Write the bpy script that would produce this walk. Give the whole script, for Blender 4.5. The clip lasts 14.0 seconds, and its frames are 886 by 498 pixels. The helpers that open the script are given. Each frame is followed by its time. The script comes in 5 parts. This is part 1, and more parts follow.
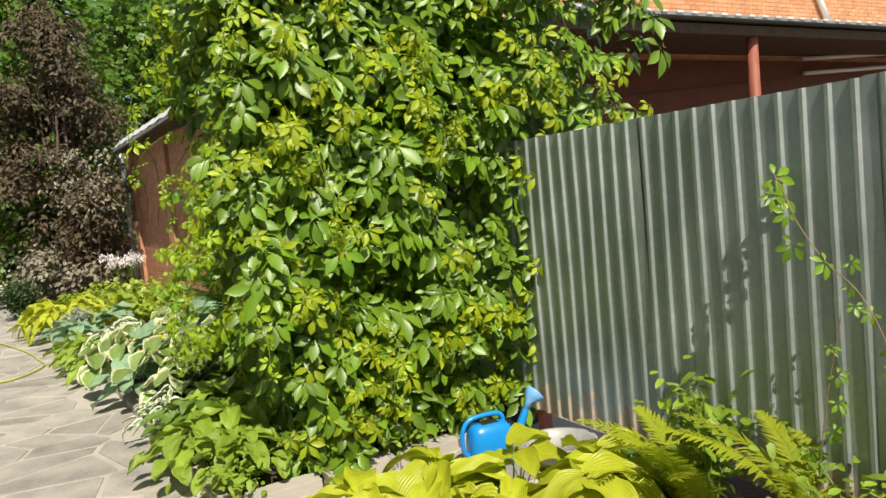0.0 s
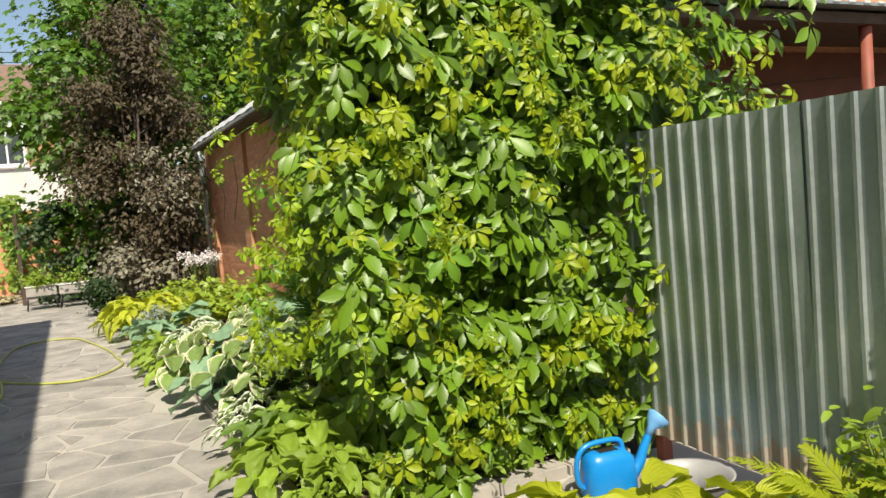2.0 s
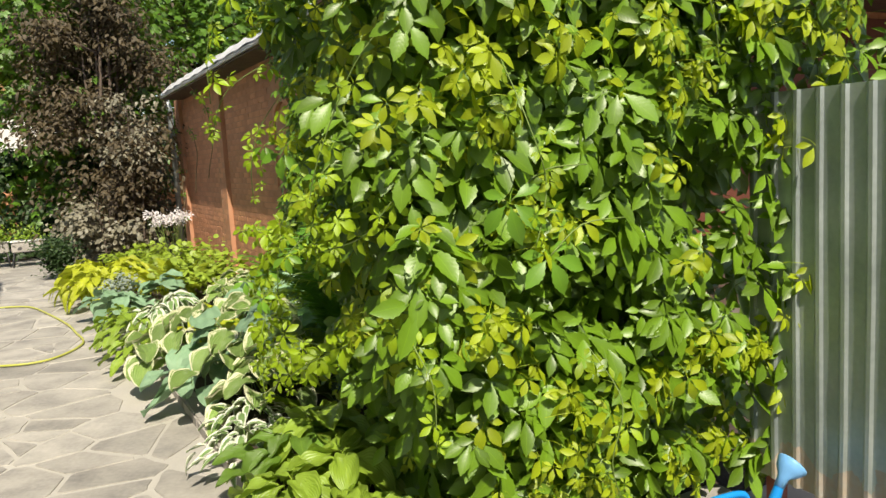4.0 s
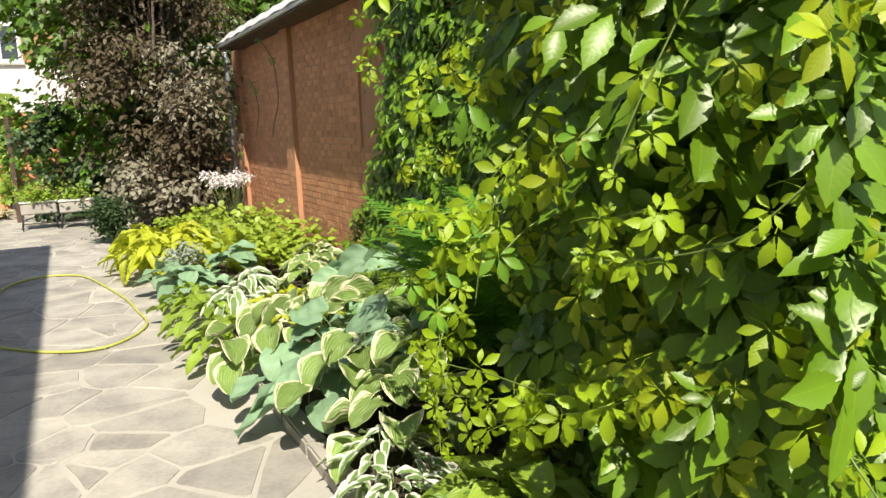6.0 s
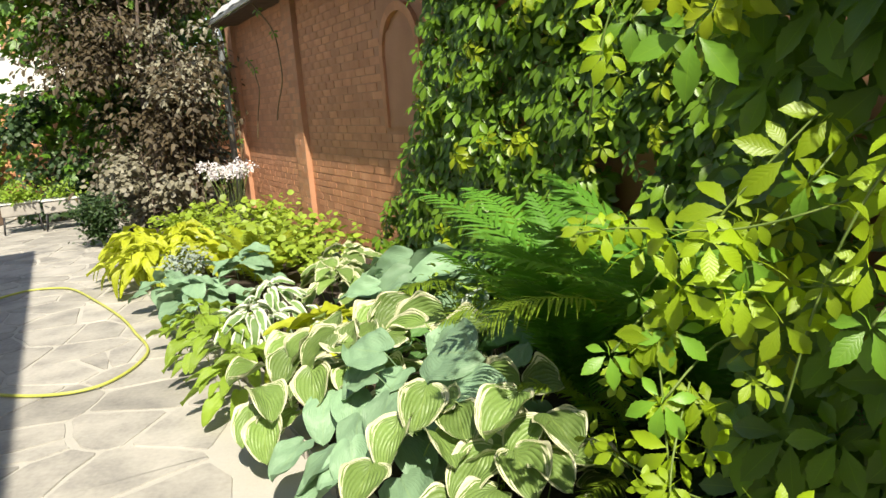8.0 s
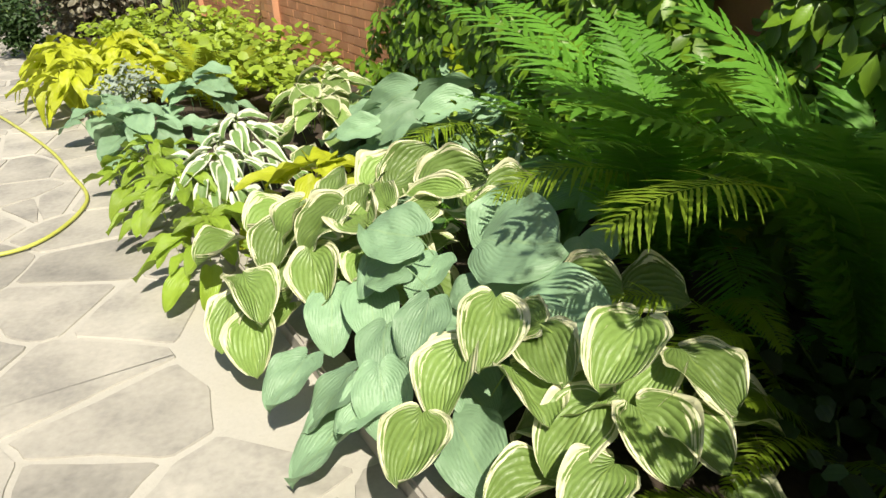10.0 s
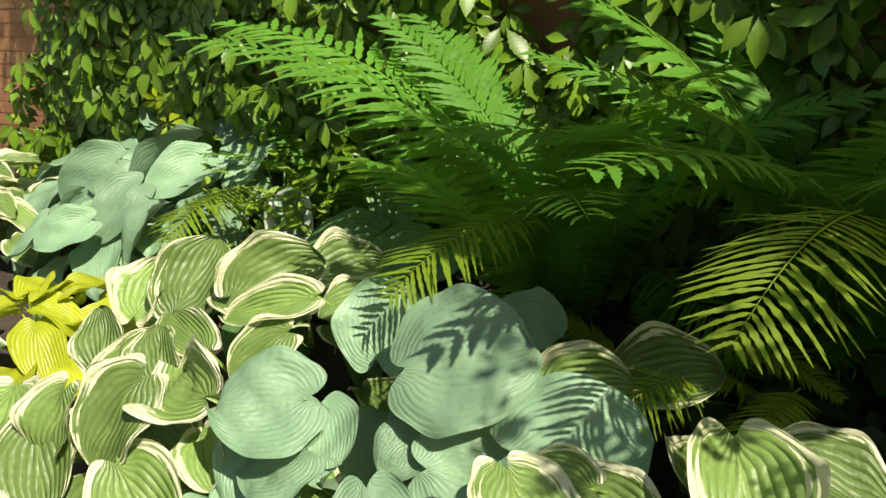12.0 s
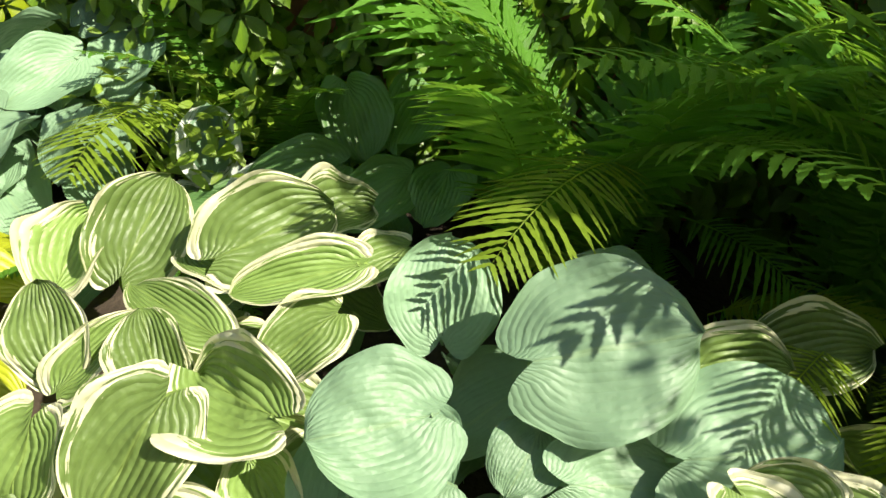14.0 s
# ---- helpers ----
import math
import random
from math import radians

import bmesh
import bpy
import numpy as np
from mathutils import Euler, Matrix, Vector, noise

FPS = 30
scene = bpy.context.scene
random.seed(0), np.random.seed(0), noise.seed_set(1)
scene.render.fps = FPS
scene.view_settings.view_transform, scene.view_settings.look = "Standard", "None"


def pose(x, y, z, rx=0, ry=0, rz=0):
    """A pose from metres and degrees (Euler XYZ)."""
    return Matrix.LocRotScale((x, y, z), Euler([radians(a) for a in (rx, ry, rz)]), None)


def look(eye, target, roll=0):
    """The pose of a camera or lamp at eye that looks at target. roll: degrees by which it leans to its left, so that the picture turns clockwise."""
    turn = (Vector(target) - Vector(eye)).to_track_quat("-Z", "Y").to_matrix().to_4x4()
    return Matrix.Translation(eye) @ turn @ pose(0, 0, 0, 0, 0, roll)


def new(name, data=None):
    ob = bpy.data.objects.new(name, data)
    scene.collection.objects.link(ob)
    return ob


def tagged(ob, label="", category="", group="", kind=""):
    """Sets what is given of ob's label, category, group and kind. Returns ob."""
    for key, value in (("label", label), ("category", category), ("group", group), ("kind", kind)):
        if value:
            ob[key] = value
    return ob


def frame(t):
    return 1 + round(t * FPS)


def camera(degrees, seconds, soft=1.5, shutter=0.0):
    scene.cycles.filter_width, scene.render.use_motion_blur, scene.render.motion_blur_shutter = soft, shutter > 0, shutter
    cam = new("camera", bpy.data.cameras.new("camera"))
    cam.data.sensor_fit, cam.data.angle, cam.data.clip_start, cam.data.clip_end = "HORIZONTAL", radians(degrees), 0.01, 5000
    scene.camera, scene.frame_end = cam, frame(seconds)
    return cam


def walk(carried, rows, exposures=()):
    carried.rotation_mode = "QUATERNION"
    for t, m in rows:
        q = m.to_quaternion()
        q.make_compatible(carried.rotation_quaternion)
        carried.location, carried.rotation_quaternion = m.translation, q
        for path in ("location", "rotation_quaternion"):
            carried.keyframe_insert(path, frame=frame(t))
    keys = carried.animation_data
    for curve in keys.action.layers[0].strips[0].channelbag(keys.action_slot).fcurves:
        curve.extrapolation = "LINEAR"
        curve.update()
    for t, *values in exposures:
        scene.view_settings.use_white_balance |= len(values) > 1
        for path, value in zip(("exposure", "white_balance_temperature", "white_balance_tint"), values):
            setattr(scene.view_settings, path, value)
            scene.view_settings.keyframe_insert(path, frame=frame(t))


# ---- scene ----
cam = camera(60.4, 14.0)
PATH = [
    (0, (0.398, 0.408, 1.531), (0.592, 2.393, 1.378), -5.4),
    (0.5, (0.401, 0.428, 1.534), (0.453, 2.421, 1.378), -6.1),
    (0.6, (0.375, 0.403, 1.545), (0.404, 2.396, 1.388), -6.4),
    (1, (0.383, 0.479, 1.531), (0.328, 2.472, 1.377), -6.0),
    (1.5, (0.305, 0.65, 1.523), (0.267, 2.644, 1.378), -4.8),
    (2, (0.21, 0.875, 1.526), (0.233, 2.871, 1.391), -5.0),
    (2.2, (0.191, 0.991, 1.507), (0.241, 2.986, 1.374), -5.0),
    (4.3, (-0.313, 2.006, 1.614), (-0.206, 3.986, 1.356), -3.2),
    (4.5, (-0.395, 2.113, 1.607), (-0.331, 4.094, 1.345), -3.2),
    (5, (-0.625, 2.374, 1.63), (-0.539, 4.348, 1.32), -4.0),
    (5.5, (-0.765, 2.698, 1.613), (-0.683, 4.669, 1.283), -4.0),
    (6, (-0.871, 2.999, 1.607), (-0.854, 4.97, 1.268), -2.3),
    (6.5, (-0.983, 3.272, 1.595), (-0.995, 5.242, 1.252), -1.9),
    (7, (-1.046, 3.565, 1.584), (-1.046, 5.538, 1.26), -3.5),
    (7.5, (-1.16, 3.853, 1.579), (-1.225, 5.825, 1.249), -3.1),
    (8, (-1.29, 4.105, 1.574), (-1.263, 6.066, 1.183), -4.5),
    (8.5, (-1.362, 4.326, 1.548), (-1.285, 6.267, 1.072), -4.9),
    (9, (-1.412, 4.57, 1.539), (-1.407, 6.471, 0.919), -2.8),
    (9.2, (-1.442, 4.659, 1.529), (-1.435, 6.515, 0.784), -2.5),
    (11.3, (-1.8, 5.65, 1.456), (-1.18, 7.31, 0.53), -7.6),
    (11.5, (-1.832, 5.727, 1.462), (-1.095, 7.34, 0.536), -8.4),
    (12, (-1.868, 5.923, 1.447), (-0.968, 7.461, 0.54), -7.1),
    (12.5, (-1.885, 6.149, 1.456), (-0.913, 7.645, 0.551), -5.4),
    (13, (-2.002, 6.387, 1.439), (-0.919, 7.762, 0.471), -2.8),
    (13.5, (-2.099, 6.571, 1.391), (-0.813, 7.721, 0.38), 3.5),
    (14, (-2.109, 6.599, 1.375), (-0.836, 7.644, 0.241), 3.4),
]
EXPO = [(0, 0.3, 7100, 10), (5, 0.45, 7100, 10), (7, 0.68, 7000, 9), (9, 0.65, 7000, 8), (11.5, 0.45, 7000, 8), (12.5, 0.75, 7000, 8), (14, 0.85, 7000, 8)]
walk(cam, [(r[0], look(*r[1:])) for r in PATH], EXPO)

# ---- light ----
world = bpy.data.worlds.new("world")
scene.world = world
world.use_nodes = True
SUN = Vector((0.122, -0.629, 0.77)).normalized()
wn = world.node_tree.nodes
sky = wn.new("ShaderNodeTexSky")
sky.sky_type = "NISHITA"
sky.sun_disc = False
sky.sun_elevation = math.asin(SUN.z)
sky.sun_rotation = math.atan2(SUN.x, SUN.y)
wn["Background"].inputs["Strength"].default_value = 0.115
world.node_tree.links.new(sky.outputs[0], wn["Background"].inputs["Color"])
sun = new("sun", bpy.data.lights.new("sun", "SUN"))
sun.data.energy = 5.0
sun.data.angle = radians(0.53)
sun.data.color = (1.0, 0.95, 0.86)
sun.matrix_world = look(SUN * 30, (0, 0, 0))


# ---- plan: u runs along the bed and the shed wall, n towards the wall ----
UX, UY = -0.43, 0.9028


def P(u, n, z=0.0):
    return Vector((UX * u + UY * n, UY * u - UX * n, z))


ANG = math.degrees(math.atan2(UY, UX))  # heading of u


# ---- materials ----
def mat(name, build):
    m = bpy.data.materials.new(name)
    m.use_nodes = True
    nt = m.node_tree
    nt.nodes.clear()
    out = nt.nodes.new("ShaderNodeOutputMaterial")
    build(nt, nt.nodes.new, nt.links.new, out)
    return m


def ramp(nt, fac, stops):
    r = nt.nodes.new("ShaderNodeValToRGB")
    while len(r.color_ramp.elements) < len(stops):
        r.color_ramp.elements.new(0.5)
    for e, (p, c) in zip(r.color_ramp.elements, stops):
        e.position, e.color = p, (*c, 1)
    nt.links.new(fac, r.inputs[0])
    return r.outputs[0]


def noise_tex(nt, scale, detail=4, vec=None, rough=0.5):
    n = nt.nodes.new("ShaderNodeTexNoise")
    n.inputs["Scale"].default_value, n.inputs["Detail"].default_value, n.inputs["Roughness"].default_value = scale, detail, rough
    if vec is None:
        vec = nt.nodes.new("ShaderNodeTexCoord").outputs["Object"]
    nt.links.new(vec, n.inputs["Vector"])
    return n.outputs["Fac"]


def mixc(nt, fac, a, b, kind="MIX"):
    m = nt.nodes.new("ShaderNodeMix")
    m.data_type, m.blend_type = "RGBA", kind
    for sock, v in ((m.inputs[0], fac), (m.inputs[6], a), (m.inputs[7], b)):
        if isinstance(v, (int, float)):
            sock.default_value = v
        elif isinstance(v, tuple):
            sock.default_value = (*v, 1)
        else:
            nt.links.new(v, sock)
    return m.outputs[2]


def calc(nt, op, *args):
    m = nt.nodes.new("ShaderNodeMath")
    m.operation = op
    for sock, v in zip(m.inputs, args):
        if isinstance(v, (int, float)):
            sock.default_value = v
        else:
            nt.links.new(v, sock)
    return m.outputs[0]


def bump(nt, height, strength, dist):
    b = nt.nodes.new("ShaderNodeBump")
    b.inputs["Strength"].default_value, b.inputs["Distance"].default_value = strength, dist
    nt.links.new(height, b.inputs["Height"])
    return b.outputs[0]


def surface(name, stops, scale, rough=0.8, metal=0.0, fine=60.0, relief=0.004, per="", spread=0.25, world_space=False):
    """A plain solid surface: colour by coarse noise, a fine grain over it, relief, and a spread of tone from piece to piece."""
    def build(nt, add, link, out):
        vec = add("ShaderNodeNewGeometry").outputs["Position"] if world_space else None
        big = noise_tex(nt, scale, 5, vec)
        small = noise_tex(nt, fine, 3, vec)
        col = ramp(nt, calc(nt, "ADD", calc(nt, "MULTIPLY", big, 0.75), calc(nt, "MULTIPLY", small, 0.25)), stops)
        if per:
            r = add("ShaderNodeObjectInfo").outputs["Random"] if per == "object" else add("ShaderNodeNewGeometry").outputs["Random Per Island"]
            h = add("ShaderNodeHueSaturation")
            link(col, h.inputs["Color"])
            link(calc(nt, "ADD", calc(nt, "MULTIPLY", r, 2 * spread), 1 - spread), h.inputs["Value"])
            col = h.outputs[0]
        b = add("ShaderNodeBsdfPrincipled")
        link(col, b.inputs["Base Color"])
        b.inputs["Roughness"].default_value, b.inputs["Metallic"].default_value = rough, metal
        link(bump(nt, small, 0.5, relief), b.inputs["Normal"])
        link(b.outputs[0], out.inputs[0])
    return mat(name, build)


def leafy(name, base, lit, margin=None, edge=0.8, ribs=9, rib_depth=0.5, per="island", rough=0.45, glow=0.35, spread=0.35, pucker=0.0, streak=0.0, gloss=0.5, depth=0.0035, pinnate=0):
    """A leaf: veins along it by its own u (across) and v (along), an optional pale margin, light through the blade."""
    def build(nt, add, link, out):
        uv = add("ShaderNodeUVMap").outputs[0]
        sep = add("ShaderNodeSeparateXYZ")
        link(uv, sep.inputs[0])
        across = calc(nt, "ABSOLUTE", calc(nt, "SUBTRACT", calc(nt, "MULTIPLY", sep.outputs[0], 2.0), 1.0))
        rnd = add("ShaderNodeObjectInfo").outputs["Random"] if per == "object" else add("ShaderNodeNewGeometry").outputs["Random Per Island"]
        n1 = noise_tex(nt, 14.0, 3)
        tone = calc(nt, "ADD", calc(nt, "MULTIPLY", rnd, 0.75), calc(nt, "MULTIPLY", n1, 0.35))
        dark = tuple(c * (1 - spread) for c in base)
        light = tuple(min(1, c * (1 + spread)) for c in base)
        col = ramp(nt, tone, [(0.1, dark), (0.55, base), (0.95, light)])
        vein = calc(nt, "ABSOLUTE", calc(nt, "SINE", calc(nt, "MULTIPLY", calc(nt, "ADD", across, calc(nt, "MULTIPLY", sep.outputs[1], 0.0 if ribs < 12 else -0.3)), ribs * 1.5708)))
        if pinnate:
            vein = calc(nt, "ABSOLUTE", calc(nt, "SINE", calc(nt, "MULTIPLY", calc(nt, "SUBTRACT", sep.outputs[1], calc(nt, "MULTIPLY", across, 0.22)), pinnate * 3.1416)))
        if ribs >= 0:
            mid = calc(nt, "LESS_THAN", across, 0.035)
            col = mixc(nt, calc(nt, "MULTIPLY", mid, 0.2), col, lit)
        if margin:
            fan = add("ShaderNodeCombineXYZ")
            link(calc(nt, "MULTIPLY", sep.outputs[0], 34.0), fan.inputs[0])
            link(calc(nt, "MULTIPLY", sep.outputs[1], 2.2), fan.inputs[1])
            link(calc(nt, "MULTIPLY", rnd, 60.0), fan.inputs[2])
            wob = calc(nt, "ADD", calc(nt, "MULTIPLY", calc(nt, "SUBTRACT", noise_tex(nt, 3.0, 3), 0.5), 0.45), calc(nt, "MULTIPLY", calc(nt, "SUBTRACT", noise_tex(nt, 1.0, 3, fan.outputs[0]), 0.5), 1.0))
            m = calc(nt, "GREATER_THAN", calc(nt, "ADD", calc(nt, "ADD", across, wob), calc(nt, "MULTIPLY", rnd, 0.16)), edge + 0.08)
            col = mixc(nt, m, col, margin)
        height = calc(nt, "MULTIPLY", vein, rib_depth)
        if pucker:
            cells = add("ShaderNodeTexVoronoi")
            cells.feature = "SMOOTH_F1"
            stretch = add("ShaderNodeCombineXYZ")
            link(calc(nt, "MULTIPLY", across, ribs * 0.75), stretch.inputs[0])
            link(calc(nt, "MULTIPLY", sep.outputs[1], 15.0), stretch.inputs[1])
            link(calc(nt, "MULTIPLY", rnd, 40.0), stretch.inputs[2])
            link(stretch.outputs[0], cells.inputs["Vector"])
            cells.inputs["Scale"].default_value = 1.0
            height = calc(nt, "ADD", height, calc(nt, "MULTIPLY", cells.outputs["Distance"], -pucker))
            height = calc(nt, "ADD", height, calc(nt, "MULTIPLY", noise_tex(nt, 9.0, 3), pucker))
        if streak:
            height = calc(nt, "ADD", height, calc(nt, "MULTIPLY", noise_tex(nt, 120.0, 2), streak))
        b = add("ShaderNodeBsdfPrincipled")
        link(col, b.inputs["Base Color"])
        b.inputs["Roughness"].default_value = rough
        b.inputs["Specular IOR Level"].default_value = gloss
        nrm = bump(nt, height, 0.6, depth)
        link(nrm, b.inputs["Normal"])
        tr = add("ShaderNodeBsdfTranslucent")
        link(mixc(nt, 0.6, col, lit), tr.inputs["Color"])
        mx = add("ShaderNodeMixShader")
        mx.inputs[0].default_value = glow
        link(b.outputs[0], mx.inputs[1])
        link(tr.outputs[0], mx.inputs[2])
        link(mx.outputs[0], out.inputs[0])
    return mat(name, build)


M_SOIL = surface("soil", [(0.3, (0.025, 0.017, 0.011)), (0.7, (0.07, 0.05, 0.034))], 6, 0.95, fine=45, relief=0.02)
M_GROUND = surface("dry_earth", [(0.3, (0.12, 0.10, 0.075)), (0.7, (0.2, 0.17, 0.13))], 2, 0.95, fine=30, relief=0.02)
M_MORTAR = surface("mortar", [(0.3, (0.38, 0.36, 0.315)), (0.7, (0.49, 0.465, 0.41))], 1.2, 0.9, fine=70, relief=0.004)
M_STONE = surface("flagstone", [(0.28, (0.20, 0.19, 0.175)), (0.5, (0.35, 0.33, 0.29)), (0.72, (0.47, 0.44, 0.385))], 3.2, 0.75, fine=35, relief=0.004, per="object", spread=0.17, world_space=True)
M_STONE_FAR = surface("flagstone_rest", [(0.28, (0.20, 0.19, 0.175)), (0.5, (0.35, 0.33, 0.29)), (0.72, (0.47, 0.44, 0.385))], 3.2, 0.75, fine=35, relief=0.004, per="island", spread=0.17, world_space=True)
M_KERB = surface("concrete", [(0.3, (0.30, 0.28, 0.25)), (0.7, (0.45, 0.42, 0.37))], 4, 0.9, fine=90, relief=0.004)
M_BRICK = surface("brick", [(0.25, (0.46, 0.20, 0.10)), (0.5, (0.56, 0.26, 0.13)), (0.75, (0.64, 0.33, 0.185))], 5, 0.85, fine=80, relief=0.003, per="object", spread=0.14)
M_BRICK_FAR = surface("brick_rest", [(0.25, (0.46, 0.20, 0.10)), (0.5, (0.56, 0.26, 0.13)), (0.75, (0.64, 0.33, 0.185))], 5, 0.85, fine=80, relief=0.003, per="island", spread=0.14)
M_JOINT = surface("brick_joint", [(0.3, (0.42, 0.205, 0.11)), (0.7, (0.54, 0.28, 0.16))], 4, 0.95, fine=80, relief=0.003)
M_ZINC = surface("galvanised_steel", [(0.2, (0.30, 0.34, 0.34)), (0.5, (0.42, 0.46, 0.46)), (0.8, (0.52, 0.56, 0.55))], 2.5, 0.5, 0.75, fine=40, relief=0.001)


def zinc_build(nt, add, link, out):
    big, small = noise_tex(nt, 2.5, 5), noise_tex(nt, 40, 3)
    col = ramp(nt, calc(nt, "ADD", calc(nt, "MULTIPLY", big, 0.8), calc(nt, "MULTIPLY", small, 0.2)), [(0.2, (0.22, 0.26, 0.25)), (0.5, (0.345, 0.395, 0.378)), (0.8, (0.5, 0.555, 0.535))])
    sep = add("ShaderNodeSeparateXYZ")
    link(add("ShaderNodeTexCoord").outputs["Object"], sep.inputs[0])
    rust = calc(nt, "GREATER_THAN", calc(nt, "ADD", calc(nt, "MULTIPLY", noise_tex(nt, 7, 5), 0.55), calc(nt, "MULTIPLY", sep.outputs[2], -1.1)), 0.12)
    wear = calc(nt, "MULTIPLY", rust, noise_tex(nt, 18, 4))
    col = mixc(nt, wear, col, (0.42, 0.26, 0.15))
    b = add("ShaderNodeBsdfPrincipled")
    link(col, b.inputs["Base Color"])
    link(calc(nt, "SUBTRACT", 0.55, calc(nt, "MULTIPLY", rust, 0.5)), b.inputs["Metallic"])
    link(calc(nt, "ADD", 0.36, calc(nt, "MULTIPLY", big, 0.25)), b.inputs["Roughness"])
    link(bump(nt, small, 0.3, 0.001), b.inputs["Normal"])
    link(b.outputs[0], out.inputs[0])


M_SHEET = mat("galvanised_sheet", zinc_build)
M_TIN = surface("white_painted_tin", [(0.3, (0.55, 0.55, 0.54)), (0.7, (0.8, 0.8, 0.79))], 3, 0.5, 0.2, fine=40, relief=0.001)
M_DARKWOOD = surface("dark_timber", [(0.3, (0.05, 0.03, 0.02)), (0.7, (0.11, 0.07, 0.045))], 6, 0.8, fine=90)
M_WOOD = surface("weathered_timber", [(0.3, (0.22, 0.13, 0.07)), (0.7, (0.42, 0.27, 0.15))], 7, 0.8, fine=90)
M_BARK = surface("bark", [(0.3, (0.06, 0.045, 0.035)), (0.7, (0.16, 0.12, 0.09))], 12, 0.9, fine=60, relief=0.01)
M_GATE = surface("orange_brown_paint", [(0.3, (0.46, 0.17, 0.085)), (0.7, (0.56, 0.23, 0.12))], 1.5, 0.55, fine=60, relief=0.001)
M_RUST = surface("red_oxide_paint", [(0.3, (0.22, 0.06, 0.035)), (0.7, (0.33, 0.10, 0.06))], 4, 0.6, fine=60)
# dark red that holds the shade under the porch roof
M_PORCH_SHADE = surface("porch_shade_red", [(0.3, (0.10, 0.027, 0.013)), (0.7, (0.15, 0.043, 0.02))], 3, 0.7, fine=50)
M_ENAMEL = surface("grey_enamel", [(0.3, (0.27, 0.27, 0.27)), (0.7, (0.42, 0.42, 0.41))], 6, 0.45, fine=60, relief=0.001)
M_WHITE = surface("white_paint", [(0.3, (0.70, 0.69, 0.66)), (0.7, (0.82, 0.81, 0.78))], 3, 0.6, fine=60, relief=0.001)
M_PLASTER = surface("pale_plaster", [(0.3, (0.62, 0.60, 0.55)), (0.7, (0.76, 0.74, 0.69))], 1.5, 0.85, fine=60, relief=0.002)
M_ROOF = surface("brown_roofing", [(0.3, (0.17, 0.105, 0.075)), (0.7, (0.26, 0.17, 0.125))], 2, 0.8, fine=30)
M_CLAD = surface("timber_cladding", [(0.3, (0.30, 0.16, 0.07)), (0.7, (0.48, 0.28, 0.13))], 4, 0.65, fine=70, per="object", spread=0.15)
M_HOSE = surface("yellow_green_rubber", [(0.3, (0.40, 0.42, 0.07)), (0.7, (0.52, 0.53, 0.12))], 8, 0.45, fine=60, relief=0.001)
M_BLUE = surface("blue_plastic", [(0.3, (0.0, 0.21, 0.58)), (0.7, (0.005, 0.27, 0.68))], 3, 0.32, fine=60, relief=0.0005)
M_PALEBLUE = surface("pale_blue_plastic", [(0.3, (0.13, 0.38, 0.72)), (0.7, (0.2, 0.46, 0.8))], 3, 0.4, fine=60, relief=0.0005)
M_BLACK = surface("black_steel", [(0.3, (0.015, 0.015, 0.016)), (0.7, (0.03, 0.03, 0.032))], 5, 0.5, fine=60, relief=0.0005)
M_GLASS = surface("window_glass", [(0.3, (0.03, 0.04, 0.05)), (0.7, (0.05, 0.06, 0.07))], 1, 0.06, fine=3, relief=0.0)
M_DRY = surface("dry_grass_blade", [(0.3, (0.25, 0.21, 0.10)), (0.7, (0.40, 0.35, 0.20))], 9, 0.9, fine=60, per="island")
M_STEM = surface("green_stem", [(0.3, (0.10, 0.16, 0.03)), (0.7, (0.2, 0.28, 0.06))], 20, 0.6, fine=60, relief=0.001)
M_VINE = surface("vine_stem", [(0.3, (0.16, 0.10, 0.05)), (0.7, (0.30, 0.22, 0.11))], 20, 0.8, fine=60, relief=0.002)

M_CREEPER = leafy("creeper_leaf", (0.113, 0.212, 0.013), (0.30, 0.53, 0.02), ribs=9, rib_depth=0.18, rough=0.4, glow=0.16, spread=0.4, gloss=0.5, streak=0.5, depth=0.0012, pinnate=9)
M_CREEPER_OB = leafy("creeper_leaf_near", (0.113, 0.212, 0.013), (0.30, 0.53, 0.02), ribs=9, rib_depth=0.15, rough=0.4, glow=0.22, spread=0.45, streak=0.5, per="object", depth=0.0012, pinnate=9)
M_MID = leafy("light_green_creeper_leaf", (0.15, 0.32, 0.03), (0.34, 0.52, 0.03), ribs=9, rib_depth=0.2, rough=0.4, glow=0.33, spread=0.35, per="object", depth=0.0012, pinnate=9)
M_YOUNG = leafy("young_creeper_leaf", (0.34, 0.43, 0.018), (0.45, 0.56, 0.02), ribs=9, rib_depth=0.4, rough=0.42, glow=0.4, spread=0.3, depth=0.0012, pinnate=9)
M_YOUNG_OB = leafy("young_leaf_single", (0.29, 0.43, 0.018), (0.45, 0.56, 0.02), ribs=9, rib_depth=0.4, rough=0.42, glow=0.4, spread=0.3, per="object", depth=0.0012, pinnate=9)
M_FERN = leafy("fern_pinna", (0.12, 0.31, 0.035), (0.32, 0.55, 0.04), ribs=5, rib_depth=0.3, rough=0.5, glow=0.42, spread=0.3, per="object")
# lit copy of the fern leaf, sunshine put into its colour
M_FERN_LIT = leafy("sunlit_fern_pinna", (0.24, 0.36, 0.03), (0.45, 0.58, 0.03), ribs=5, rib_depth=0.3, rough=0.5, glow=0.45, spread=0.25, per="object")
M_FERN_LIME = leafy("lime_fern_pinna", (0.32, 0.38, 0.02), (0.45, 0.55, 0.03), ribs=5, rib_depth=0.3, rough=0.5, glow=0.42, spread=0.25, per="object")
